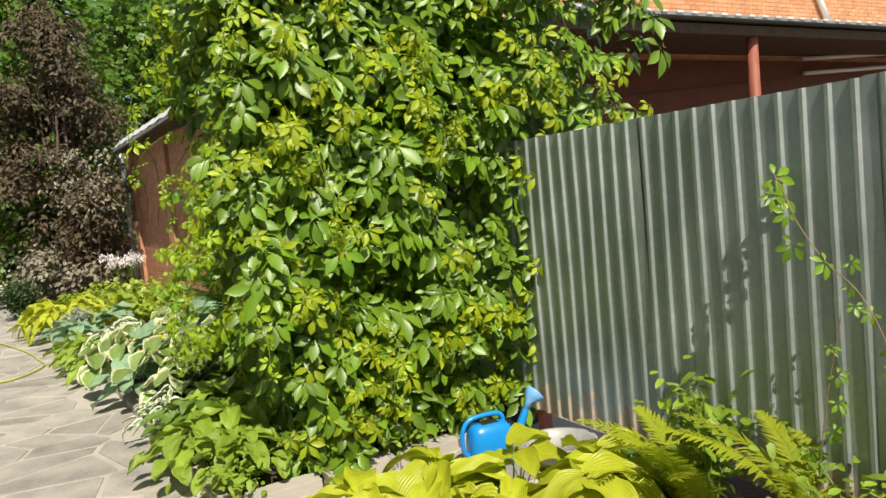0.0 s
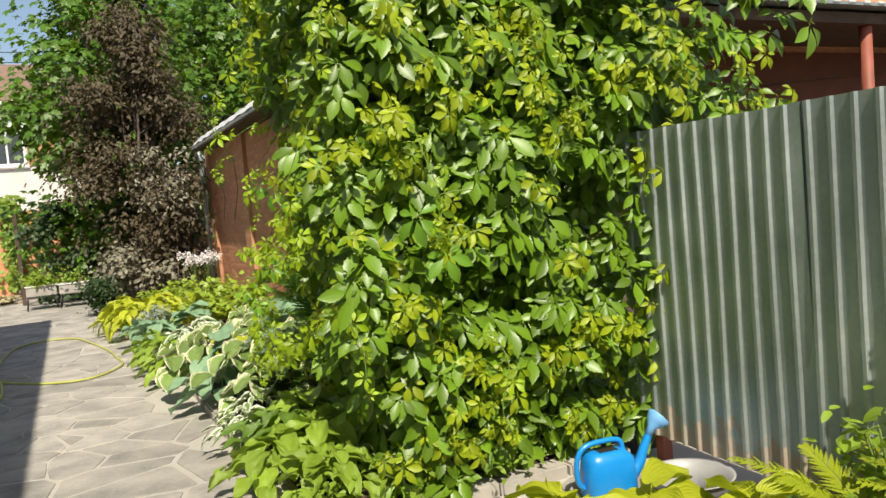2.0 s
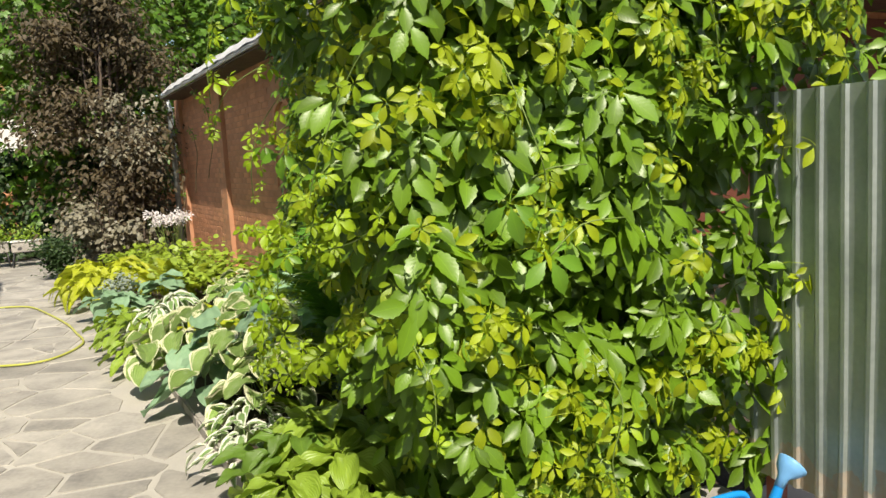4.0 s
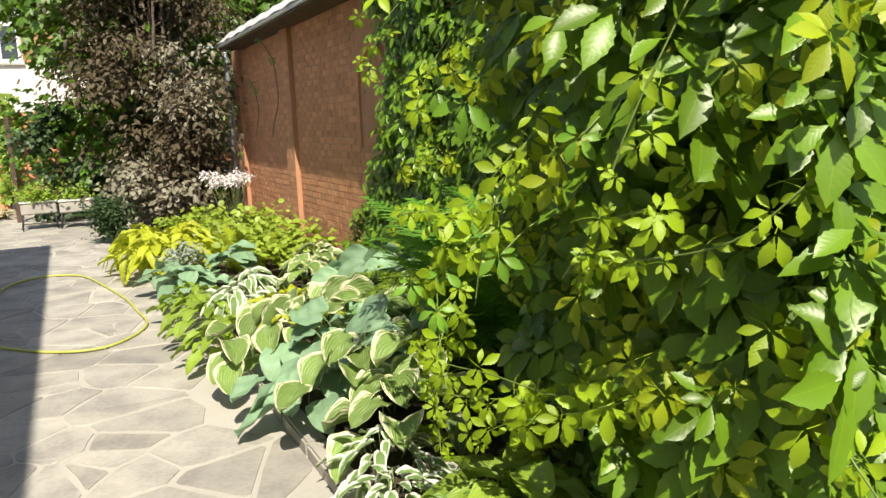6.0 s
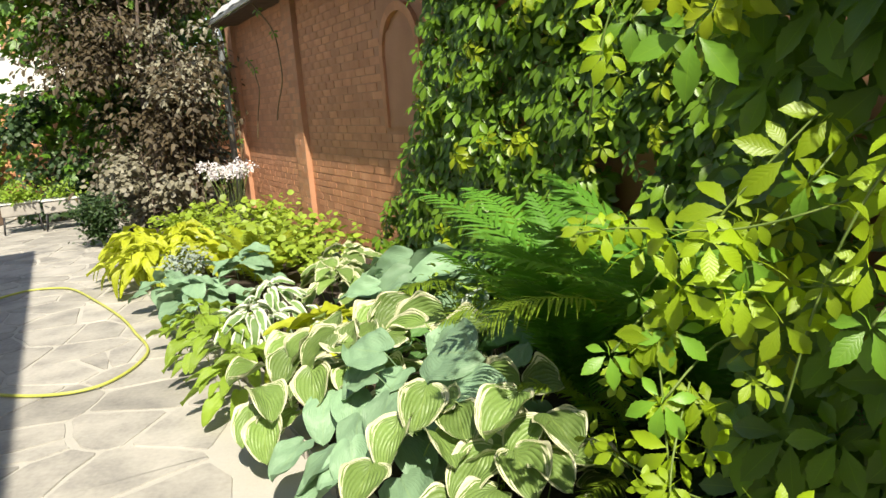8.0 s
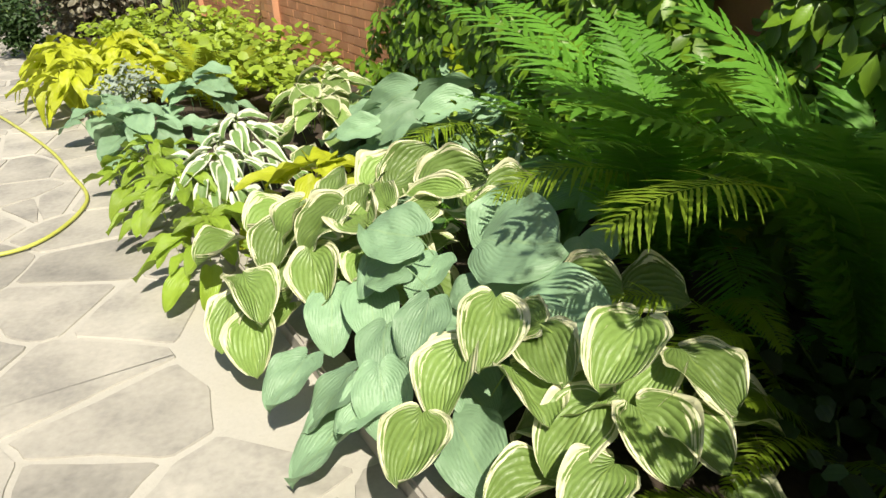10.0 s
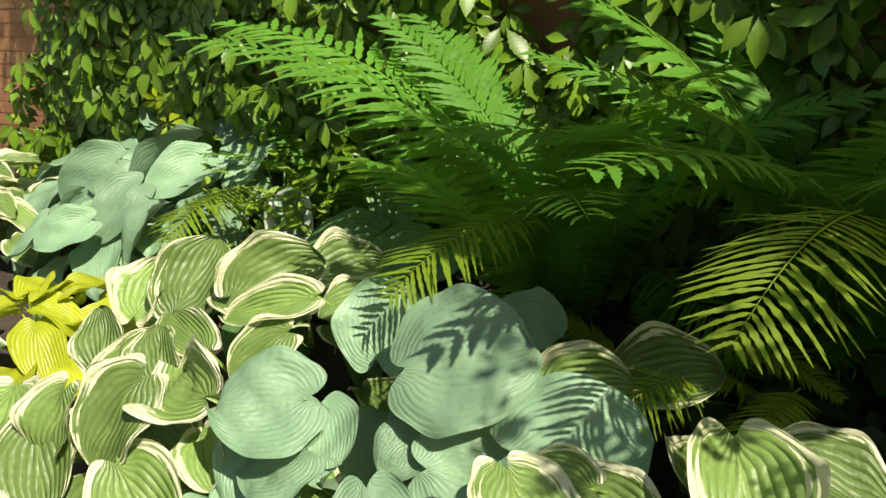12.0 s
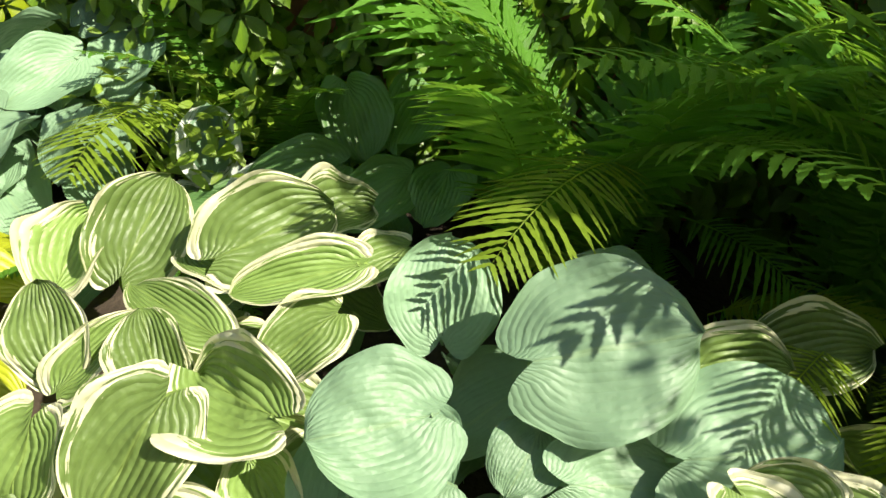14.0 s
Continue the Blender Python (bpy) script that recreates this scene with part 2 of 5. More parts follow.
H_BLUE = leafy("blue_green_hosta", (0.215, 0.35, 0.205), (0.32, 0.44, 0.18), ribs=19, rib_depth=0.2, rough=0.5, glow=0.16, spread=0.22, per="object", pucker=0.5, gloss=0.45, depth=0.007)
H_VAR = leafy("cream_edged_hosta", (0.19, 0.295, 0.075), (0.36, 0.48, 0.10), margin=(0.74, 0.73, 0.48), edge=0.81, ribs=13, rib_depth=0.5, rough=0.46, glow=0.2, spread=0.4, per="object", pucker=0.35, depth=0.011)
H_WHITE = leafy("white_edged_hosta", (0.17, 0.29, 0.09), (0.4, 0.5, 0.15), margin=(0.78, 0.80, 0.66), edge=0.62, ribs=11, rib_depth=0.5, rough=0.45, glow=0.22, spread=0.25, per="object")
H_STRIPE = leafy("white_striped_hosta", (0.12, 0.22, 0.12), (0.3, 0.42, 0.2), margin=(0.62, 0.68, 0.6), edge=0.66, ribs=13, rib_depth=0.5, rough=0.45, glow=0.2, spread=0.2, per="object", pucker=0.4)
H_LIME = leafy("lime_hosta", (0.43, 0.48, 0.03), (0.6, 0.68, 0.05), ribs=15, rib_depth=0.8, rough=0.42, glow=0.28, spread=0.2, per="object")
H_GREEN = leafy("green_hosta", (0.13, 0.24, 0.03), (0.35, 0.5, 0.04), ribs=15, rib_depth=0.7, rough=0.42, glow=0.25, spread=0.3, per="object")
H_LIMEGREEN = leafy("yellow_green_hosta", (0.24, 0.36, 0.04), (0.45, 0.58, 0.05), ribs=13, rib_depth=0.7, rough=0.42, glow=0.27, spread=0.25, per="object")
H_DARK = leafy("dark_green_hosta", (0.12, 0.25, 0.075), (0.28, 0.45, 0.09), ribs=15, rib_depth=0.5, rough=0.45, glow=0.25, spread=0.25, per="object", pucker=0.7, depth=0.005)
M_HERB = leafy("herb_leaf", (0.20, 0.31, 0.03), (0.38, 0.5, 0.04), ribs=5, rib_depth=0.3, rough=0.45, glow=0.3, spread=0.35)
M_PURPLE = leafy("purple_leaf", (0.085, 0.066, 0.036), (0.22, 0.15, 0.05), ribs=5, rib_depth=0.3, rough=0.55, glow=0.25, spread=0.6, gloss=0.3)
# pale leaves of the low shrub, and sunlit tips coloured paler
M_PALE_SUNLIT = leafy("pale_and_sunlit_bronze_leaf", (0.22, 0.205, 0.14), (0.3, 0.27, 0.15), ribs=5, rib_depth=0.3, rough=0.5, glow=0.2, spread=0.35)
M_MAPLE = leafy("maple_leaf", (0.085, 0.185, 0.018), (0.28, 0.42, 0.03), ribs=5, rib_depth=0.3, rough=0.4, glow=0.35, spread=0.45)
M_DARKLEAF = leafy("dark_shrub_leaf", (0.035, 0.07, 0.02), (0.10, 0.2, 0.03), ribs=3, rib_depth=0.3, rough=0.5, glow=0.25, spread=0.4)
M_HERB_LIME = leafy("lime_herb_leaf", (0.26, 0.365, 0.04), (0.48, 0.58, 0.04), ribs=5, rib_depth=0.3, rough=0.45, glow=0.3, spread=0.35)
M_SILVER = leafy("silver_leaf", (0.30, 0.36, 0.30), (0.4, 0.45, 0.3), ribs=3, rib_depth=0.2, rough=0.6, glow=0.2, spread=0.2)
M_PETAL = leafy("white_petal", (0.80, 0.76, 0.76), (0.85, 0.8, 0.78), ribs=3, rib_depth=0.2, rough=0.6, glow=0.3, spread=0.12)


# ---- mesh helpers ----
def part(name, bm, material, parent, label=""):
    me = bpy.data.meshes.new(name)
    bm.to_mesh(me)
    bm.free()
    me.materials.append(material)
    ob = new(name, me)
    ob.parent = parent
    if label:
        tagged(ob, label)
    return ob


def thing(name, label, category, group="", kind="", at=None):
    ob = new(name)
    ob.empty_display_size = 0.1
    if at is not None:
        ob.matrix_basis = at
    return tagged(ob, label, category, group, kind)


def box(bm, x0, x1, y0, y1, z0, z1, m=None, bevel=0.0):
    r = bmesh.ops.create_cube(bm, size=1, matrix=Matrix.Translation(((x0 + x1) / 2, (y0 + y1) / 2, (z0 + z1) / 2)) @ Matrix.Diagonal((x1 - x0, y1 - y0, z1 - z0, 1)))
    vs = r["verts"]
    if bevel:
        es = list({e for v in vs for e in v.link_edges})
        vs = list({v for f in bmesh.ops.bevel(bm, geom=es, offset=bevel, segments=2, affect="EDGES")["faces"] for v in f.verts} | {v for v in vs if v.is_valid})
    if m is not None:
        bmesh.ops.transform(bm, matrix=m, verts=vs)
    return vs


def boxed(*a, **k):
    bm = bmesh.new()
    box(bm, *a, **k)
    return bm


def tube(bm, pts, radii, seg=6, caps=True):
    """A tube through points."""
    pts = [Vector(p) for p in pts]
    rings = []
    for i, p in enumerate(pts):
        d = (pts[min(i + 1, len(pts) - 1)] - pts[max(i - 1, 0)]).normalized()
        a = d.orthogonal().normalized() if i == 0 else (a - d * a.dot(d)).normalized()
        b = d.cross(a)
        r = radii[i] if isinstance(radii, (list, tuple)) else radii
        rings.append([bm.verts.new(p + (a * math.cos(2 * math.pi * k / seg) + b * math.sin(2 * math.pi * k / seg)) * r) for k in range(seg)])
    for q, w in zip(rings, rings[1:]):
        for k in range(seg):
            f = bm.faces.new((q[k], q[(k + 1) % seg], w[(k + 1) % seg], w[k]))
            f.smooth = True
    if caps:
        bm.faces.new(rings[0][::-1])
        bm.faces.new(rings[-1])
    return rings


def tubed(pts, radii, seg=6):
    bm = bmesh.new()
    tube(bm, pts, radii, seg)
    return bm


def spline(pts, n=8):
    """Points of a smooth curve through pts."""
    pts = [Vector(p) for p in pts]
    out = []
    for i in range(len(pts) - 1):
        a, b, c, d = pts[max(i - 1, 0)], pts[i], pts[i + 1], pts[min(i + 2, len(pts) - 1)]
        for k in range(n):
            t = k / n
            out.append(0.5 * (2 * b + (c - a) * t + (2 * a - 5 * b + 4 * c - d) * t * t + (3 * b - a - 3 * c + d) * t ** 3))
    return out + [pts[-1]]


class Blade:
    """Vertices, faces and uv of one small leaf, made once and repeated with numpy."""

    def __init__(self):
        self.v, self.f, self.uv = [], [], []

    def leaflet(self, length, width, origin=(0, 0, 0), turn=0.0, steps=5, saw=0.0, fold=0.25, droop=0.3, peak=0.4, pitch=0.0, taper=0.7, base_taper=0.75):
        """A blade along +y, folded along its middle, with an optional sawn edge."""
        m = Matrix.Translation(origin) @ pose(0, 0, 0, 0, 0, turn) @ pose(0, 0, 0, pitch)
        base = len(self.v)
        rows = []
        for i in range(steps + 1):
            t = i / steps
            w = width * 0.5 * (math.sin(math.pi * t ** (math.log(0.5) / math.log(peak))) ** (base_taper if t < peak else taper) if 0 < t < 1 else 0.0)
            if saw and 0 < t < 1:
                w *= 1 + (saw if i % 2 else -saw)
            y, z = length * t, -droop * length * t * t
            row = []
            for s in ((-1, 0, 1) if w else (0,)):
                row.append(len(self.v))
                self.v.append(m @ Vector((s * w, y - (saw * 0.25 * length / steps if s else 0), z + abs(s) * w * fold)))
                self.uv.append((0.5 + 0.5 * s, t))
            rows.append(row)
        for a, b in zip(rows, rows[1:]):
            if len(a) == 1:
                self.f += [(a[0], b[1], b[0]), (a[0], b[2], b[1])]
            elif len(b) == 1:
                self.f += [(a[0], a[1], b[0]), (a[1], a[2], b[0])]
            else:
                self.f += [(a[0], a[1], b[1], b[0]), (a[1], a[2], b[2], b[1])]
        return self

    def stalk(self, pts, w):
        """A thin folded strip through pts."""
        base = len(self.v)
        for k, p in enumerate(pts):
            for x, z in ((-w, 0), (0, -w), (w, 0)):
                self.v.append(Vector(p) + Vector((x, 0, z)))
                self.uv.append((0.5, 0.5))
            if k:
                q = base + 3 * k
                self.f += [(q - 3, q - 2, q + 1, q), (q - 2, q - 1, q + 2, q + 1)]
        return self

    def mesh(self, name, material, places=None):
        """One mesh: the blade itself, or the blade at each of the matrices."""
        v = np.array([tuple(p) for p in self.v])
        uv = np.array(self.uv)
        if places is not None:
            ms = np.array([[tuple(r) for r in m] for m in places])
            n = len(ms)
            v = (np.einsum("nij,vj->nvi", ms[:, :3, :3], v) + ms[:, None, :3, 3]).reshape(-1, 3)
            k = len(self.v)
            faces = [tuple(q + i * k for q in f) for i in range(n) for f in self.f]
            uv = np.tile(uv, (n, 1))
        else:
            faces = self.f
        me = bpy.data.meshes.new(name)
        me.from_pydata(v.tolist(), [], faces)
        layer = me.uv_layers.new(name="UVMap")
        idx = np.empty(len(me.loops), dtype=np.int32)
        me.loops.foreach_get("vertex_index", idx)
        layer.data.foreach_set("uv", uv[idx].astype(np.float32).ravel())
        me.polygons.foreach_set("use_smooth", np.ones(len(me.polygons), dtype=bool))
        me.materials.append(material)
        return me


def aim(p, normal, tip, size=1.0, spin=0.0):
    """A pose for a blade: its z along normal, its y towards tip as far as that allows."""
    z = Vector(normal).normalized()
    y = Vector(tip) - z * z.dot(Vector(tip))
    y = y.normalized() if y.length > 1e-4 else z.orthogonal().normalized()
    x = y.cross(z)
    m = Matrix((x, y, z)).transposed().to_4x4()
    return Matrix.Translation(p) @ m @ pose(0, 0, 0, 0, 0, spin) @ Matrix.Scale(size, 4)


def child(name, mesh, parent, m, label=""):
    ob = new(name, mesh)
    ob.parent = parent
    ob.matrix_basis = m
    if label:
        tagged(ob, label)
    return ob


rng = random.Random(7)


def rv(s=1.0):
    return Vector((rng.gauss(0, s), rng.gauss(0, s), rng.gauss(0, s)))


# ---- the plan's own axes: x = n (from the walk towards the shed), y = u (along the bed) ----
L = Matrix(((UY, UX, 0, 0), (-UX, UY, 0, 0), (0, 0, 1, 0), (0, 0, 0, 1)))


def at(n, u, z=0.0, rz=0.0):
    return L @ pose(n, u, z, 0, 0, rz)


def setting(name, bm, material, label="", category=""):
    ob = part(name, bm, material, None)
    ob.matrix_basis = L
    return tagged(ob, label, category, kind="structure")


# ---- ground, patio, kerb, beds ----
bm = bmesh.new()
box(bm, -400, 400, -400, 400, -0.3, -0.06)
setting("ground", bm, M_GROUND, "bare grey-brown earth around the paved yard", "ground")
patio = setting("pavement", boxed(-6, 1.43, -6, 26, -0.055, -0.008), M_MORTAR, "crazy paving of pale grey flagstones in light mortar", "paving")
patio_side = setting("pavement_side", boxed(1.434, 4.2, -6, 4.05, -0.055, -0.012), M_MORTAR, "light mortar bed of the paving beside the fence", "paving")


def height_bumps(bm, amp, scale):
    for v in bm.verts:
        if v.co.z > -0.02:
            v.co.z += amp * noise.noise(v.co * scale)


def soil_bed(name, n0, n1, u0, u1, z, label):
    bm = bmesh.new()
    cn, cu = max(2, int((n1 - n0) / 0.15)), max(2, int((u1 - u0) / 0.15))
    g = [[bm.verts.new((n0 + (n1 - n0) * i / cn, u0 + (u1 - u0) * j / cu, z if 0 < i < cn and 0 < j < cu else -0.05)) for i in range(cn + 1)] for j in range(cu + 1)]
    for j in range(cu):
        for i in range(cn):
            bm.faces.new((g[j][i], g[j][i + 1], g[j + 1][i + 1], g[j + 1][i])).smooth = True
    height_bumps(bm, 0.03, 4)
    return setting(name, bm, M_SOIL, label, "soil bed")


soil_bed("ground_bed", 1.45, 4.5, 4.1, 17.5, 0.05, "dark damp soil of the long shade bed")
soil_bed("ground_bed_fence", 2.1, 4.2, -1.0, 3.3, 0.04, "dark soil bed at the foot of the metal fence")

kerb = setting("kerb", boxed(1.44, 1.50, 4.12, 15.4, -0.05, 0.04), M_KERB, "low pale concrete edging of the bed", "kerb")
u = 4.12
krng = random.Random(3)
while u < 15.3:
    w = krng.uniform(0.34, 0.5)
    bm = boxed(1.405, 1.52, u, u + w - 0.012, -0.04, 0.065 + krng.uniform(-0.008, 0.008), bevel=0.012)
    part("kerb_stone", bm, M_KERB, kerb)
    u += w
for n in (1.53, 1.98, 2.4, 2.83):
    part("kerb_stone", boxed(n, n + 0.41, 4.0, 4.12, -0.04, 0.06 + krng.uniform(-0.01, 0.01), bevel=0.012), M_KERB, kerb)


# ---- fence of galvanised profiled sheets ----
def fence_sheet(length, height, lap):
    """One profiled sheet along +y, its ribs 105 mm apart, notched a little at the top of some ribs."""
    bm = bmesh.new()
    prof, y = [], 0.0
    while y < length - 0.01:
        prof += [(0.0, y), (0.0, y + 0.062), (-0.014, y + 0.069), (-0.014, y + 0.085), (0.0, y + 0.103)]
        y += 0.105
    prof += [(0.0, y), (0.0, y + lap)] if lap else []
    zs = [0.0, 0.35, 0.8, 1.2, 1.55, height]
    for side in (0.0, 0.0012):
        rows = [[bm.verts.new((x + side + 0.004 * math.sin(3.1 * z + 9 * yy), yy, z)) for x, yy in prof] for z in zs]
        for a, b in zip(rows, rows[1:]):
            for k in range(len(prof) - 1):
                bm.faces.new((a[k], a[k + 1], b[k + 1], b[k]))
    return bm


FENCE = L @ pose(3.22, 2.4, 0.0, 0, 0, -2.6)
fence = thing("metal_fence", "fence of grey galvanised corrugated sheets, rusty at the foot", "fence", at=FENCE)
for k in range(6):
    ob = part("sheet", fence_sheet(1.155, 1.62, 0.05 if k else 0.0), M_SHEET, fence)
    ob.location = (0.003 * (k % 2), 1.56 - 1.155 * (k + 1), 0.16 + 0.004 * k)
for z in (0.5, 1.45):
    part("rail", boxed(0.02, 0.06, -5.2, 1.55, z - 0.02, z + 0.02), M_RUST, fence, "red-brown painted steel rail")
for y in (1.5, -0.9, -3.0):
    part("post", boxed(0.065, 0.125, y - 0.03, y + 0.03, -0.1, 1.74), M_RUST, fence, "red-brown painted steel post")


# ---- brick shed behind the bed ----
WALL_N, WALL_H, U0, U1 = 3.22, 2.92, 5.2, 16.3
shed = thing("brick_shed", "long red-brick shed with a pale tin roof, creeper on its wall", "shed", at=L.copy())
part("wall", boxed(WALL_N + 0.012, WALL_N + 0.25, U0, U1, 0, WALL_H), M_JOINT, shed, "red-brick long wall with pale joints")
part("end_wall", boxed(WALL_N + 0.254, 5.3, U1 - 0.25, U1, 0, WALL_H), M_BRICK_FAR, shed)
part("near_wall", boxed(WALL_N + 0.254, 5.3, 8.0, 8.25, 0, WALL_H), M_BRICK_FAR, shed)
part("back_wall", boxed(5.3, 5.55, 8.0, U1, 0, WALL_H), M_BRICK_FAR, shed)


def tin_roof():
    bm = bmesh.new()
    n0, z0, n1, z1 = 2.84, 2.88, 4.4, 3.5
    us = np.linspace(7.8, U1 - 0.5, 60)
    for thick in (0, 0.03):
        rows = [[bm.verts.new((n, u + 0.02 * math.sin(5 * n), z - thick + 0.008 * math.sin(u * 9) + 0.01 * noise.noise(Vector((u * 2, n, 0))))) for u in us] for n, z in ((n0, z0), (3.02, z0 + 0.17), (3.6, z0 + 0.36), (n1, z1), (5.8, z0 + 0.1))]
        for a, b in zip(rows, rows[1:]):
            for k in range(len(us) - 1):
                bm.faces.new((a[k], a[k + 1], b[k + 1], b[k]))
    box(bm, 2.85, 2.87, 7.8, U1 - 0.5, 2.83, 2.87)
    return bm


part("roof", tin_roof(), M_TIN, shed, "weathered pale tin roof sheet")
part("soffit", boxed(2.88, WALL_N + 0.2, 7.85, U1 - 0.55, 2.805, 2.828), M_DARKWOOD, shed, "dark timber soffit")
# unseen board, added to throw shade on the wall creeper
part("eave_board", boxed(2.84, WALL_N + 0.2, 5.6, 7.78, 2.86, 2.9), M_DARKWOOD, shed, "unseen dark timber board added to shade the wall creeper")
for u in (13.0, 16.1):
    part("pier", boxed(WALL_N - 0.055, WALL_N + 0.01, u - 0.19, u + 0.19, 0, 2.83), M_JOINT, shed)


def arch_ring(u, z, w, h):
    """A round-headed blind opening: a ring of brick with a dark recess behind."""
    bm = bmesh.new()
    pts = [(-w, 0)] + [(-w * math.cos(a), h + w * math.sin(a)) for a in np.linspace(0, math.pi, 13)] + [(w, 0)]
    for k in range(len(pts) - 1):
        (a, b), (c, d) = pts[k], pts[k + 1]
        s = 1.22
        q = [(a, b), (c, d), (c * s, d if k in (len(pts) - 2,) else h + (d - h) * s), (a * s, b if k == 0 else h + (b - h) * s)]
        lo = [bm.verts.new((WALL_N - 0.03, u - x, z + y)) for x, y in q]
        hi = [bm.verts.new((WALL_N + 0.01, u - x, z + y)) for x, y in q]
        bm.faces.new(lo)
        for i in range(4):
            bm.faces.new((lo[i], hi[i], hi[(i + 1) % 4], lo[(i + 1) % 4]))
    return bm


part("arch", arch_ring(10.05, 1.35, 0.33, 0.6), M_BRICK_FAR, shed, "brick arch of a blind niche")
part("niche", boxed(WALL_N - 0.006, WALL_N + 0.011, 10.05 - 0.33, 10.05 + 0.33, 1.35, 2.15), M_JOINT, shed)


def brick_mesh():
    bm = bmesh.new()
    box(bm, 0.008, 0.012, 0.004, 0.246, 0.004, 0.069, bevel=0.0015)
    me = bpy.data.meshes.new("brick")
    bm.to_mesh(me)
    bm.free()
    me.materials.append(M_BRICK)
    return me


BRICK = brick_mesh()


def lay_bricks(parent, n, u0, u1, z0, z1, near, skip=None):
    """Courses of brick on a wall that faces -n; those in the stretch near are parts of their own, the rest one mesh."""
    bl = Blade()
    bm = bmesh.new()
    box(bm, 0.008, 0.012, 0.004, 0.246, 0.004, 0.069)
    bm.verts.ensure_lookup_table()
    bl.v = [v.co.copy() for v in bm.verts]
    bl.f = [tuple(v.index for v in f.verts) for f in bm.faces]
    bl.uv = [(0, 0)] * len(bl.v)
    bm.free()
    rest, c, made = [], 0, 0
    brng = random.Random(5)
    z = z0
    while z < z1:
        u = u0 + (0.125 if c % 2 else 0.0)
        while u + 0.25 <= u1 + 0.01:
            m = pose(n - brng.uniform(0, 0.003), u, z, brng.uniform(-0.3, 0.3))
            if not (skip and skip(u, z)):
                if near(u, z) and made < 290:
                    child("brick", BRICK, parent, m)
                    made += 1
                else:
                    rest.append(m)
            u += 0.25
        z += 0.075
        c += 1
    if rest:
        ob = new("brickwork", bl.mesh("brickwork", M_BRICK_FAR, rest))
        ob.parent = parent
        tagged(ob, "courses of red brick in pale joints", kind="stuff")
        for f in ob.data.polygons:
            f.use_smooth = False


def near_arch(u, z):
    return abs(u + 0.125 - 10.05) < 0.5 and 1.25 < z < 2.6


# ---- creeper ----
def creeper_blade(k, steps=13, length=0.108):
    """Five sawn leaflets, broadest beyond their middle, on short stalks that meet at the end of a long one."""
    r = random.Random(k)
    b = Blade()
    for turn, s in ((0, 1.0), (54, 0.95), (-54, 0.92), (114, 0.68), (-114, 0.66)):
        turn += r.uniform(-8, 8)
        a = radians(turn + 90)
        s *= r.uniform(0.92, 1.08)
        b.leaflet(length * s, length * 0.45 * s, (0.13 * length * math.cos(a), 0.13 * length * math.sin(a), 0), turn, steps=steps, saw=0.07, fold=r.uniform(0.22, 0.45), droop=r.uniform(0.1, 0.4), peak=0.56, pitch=r.uniform(-16, 6), taper=1.1, base_taper=1.1)
    b.stalk(((0, 0.005, 0), (0, -0.02, -0.01), (0.004, -0.05, -0.05), (0.004, -0.06, -0.1)), 0.0012)
    return b


CREEPER = [creeper_blade(k) for k in range(4)]
YOUNG = [creeper_blade(20 + k, 13, 0.092) for k in range(3)]


def clothe(parent, samples, near_count, size=(0.8, 1.5), seed=1):
    """Leaves at (place, outward) samples: the first ones are leaves of their own, the rest joined."""
    r = random.Random(seed)
    meshes = [b.mesh("creeper_leaf", M_CREEPER_OB) for b in CREEPER]
    lots = [[] for _ in CREEPER]
    for i, (p, o) in enumerate(samples):
        nrm = Vector(o) * r.uniform(0.6, 1.0) + (Vector((0, -0.1, 0.5)) if o[0] < -0.5 else Vector((0, -0.4, 0.75))) + Vector((r.gauss(0, 0.26), r.gauss(0, 0.26), r.gauss(0, 0.24)))
        tip = Vector((r.gauss(0, 0.45), r.gauss(0, 0.45), -0.9)) + Vector(o) * 0.5
        m = aim(p, nrm, tip, r.uniform(*size))
        k = i % len(CREEPER)
        if i < near_count:
            child("leaf", meshes[k], parent, m)
        else:
            lots[k].append(m)
    for b, lot in zip(CREEPER, lots):
        if lot:
            ob = new("foliage", b.mesh("foliage", M_CREEPER, lot))
            ob.parent = parent
            tagged(ob, "dense green five-fingered creeper leaves", kind="stuff")


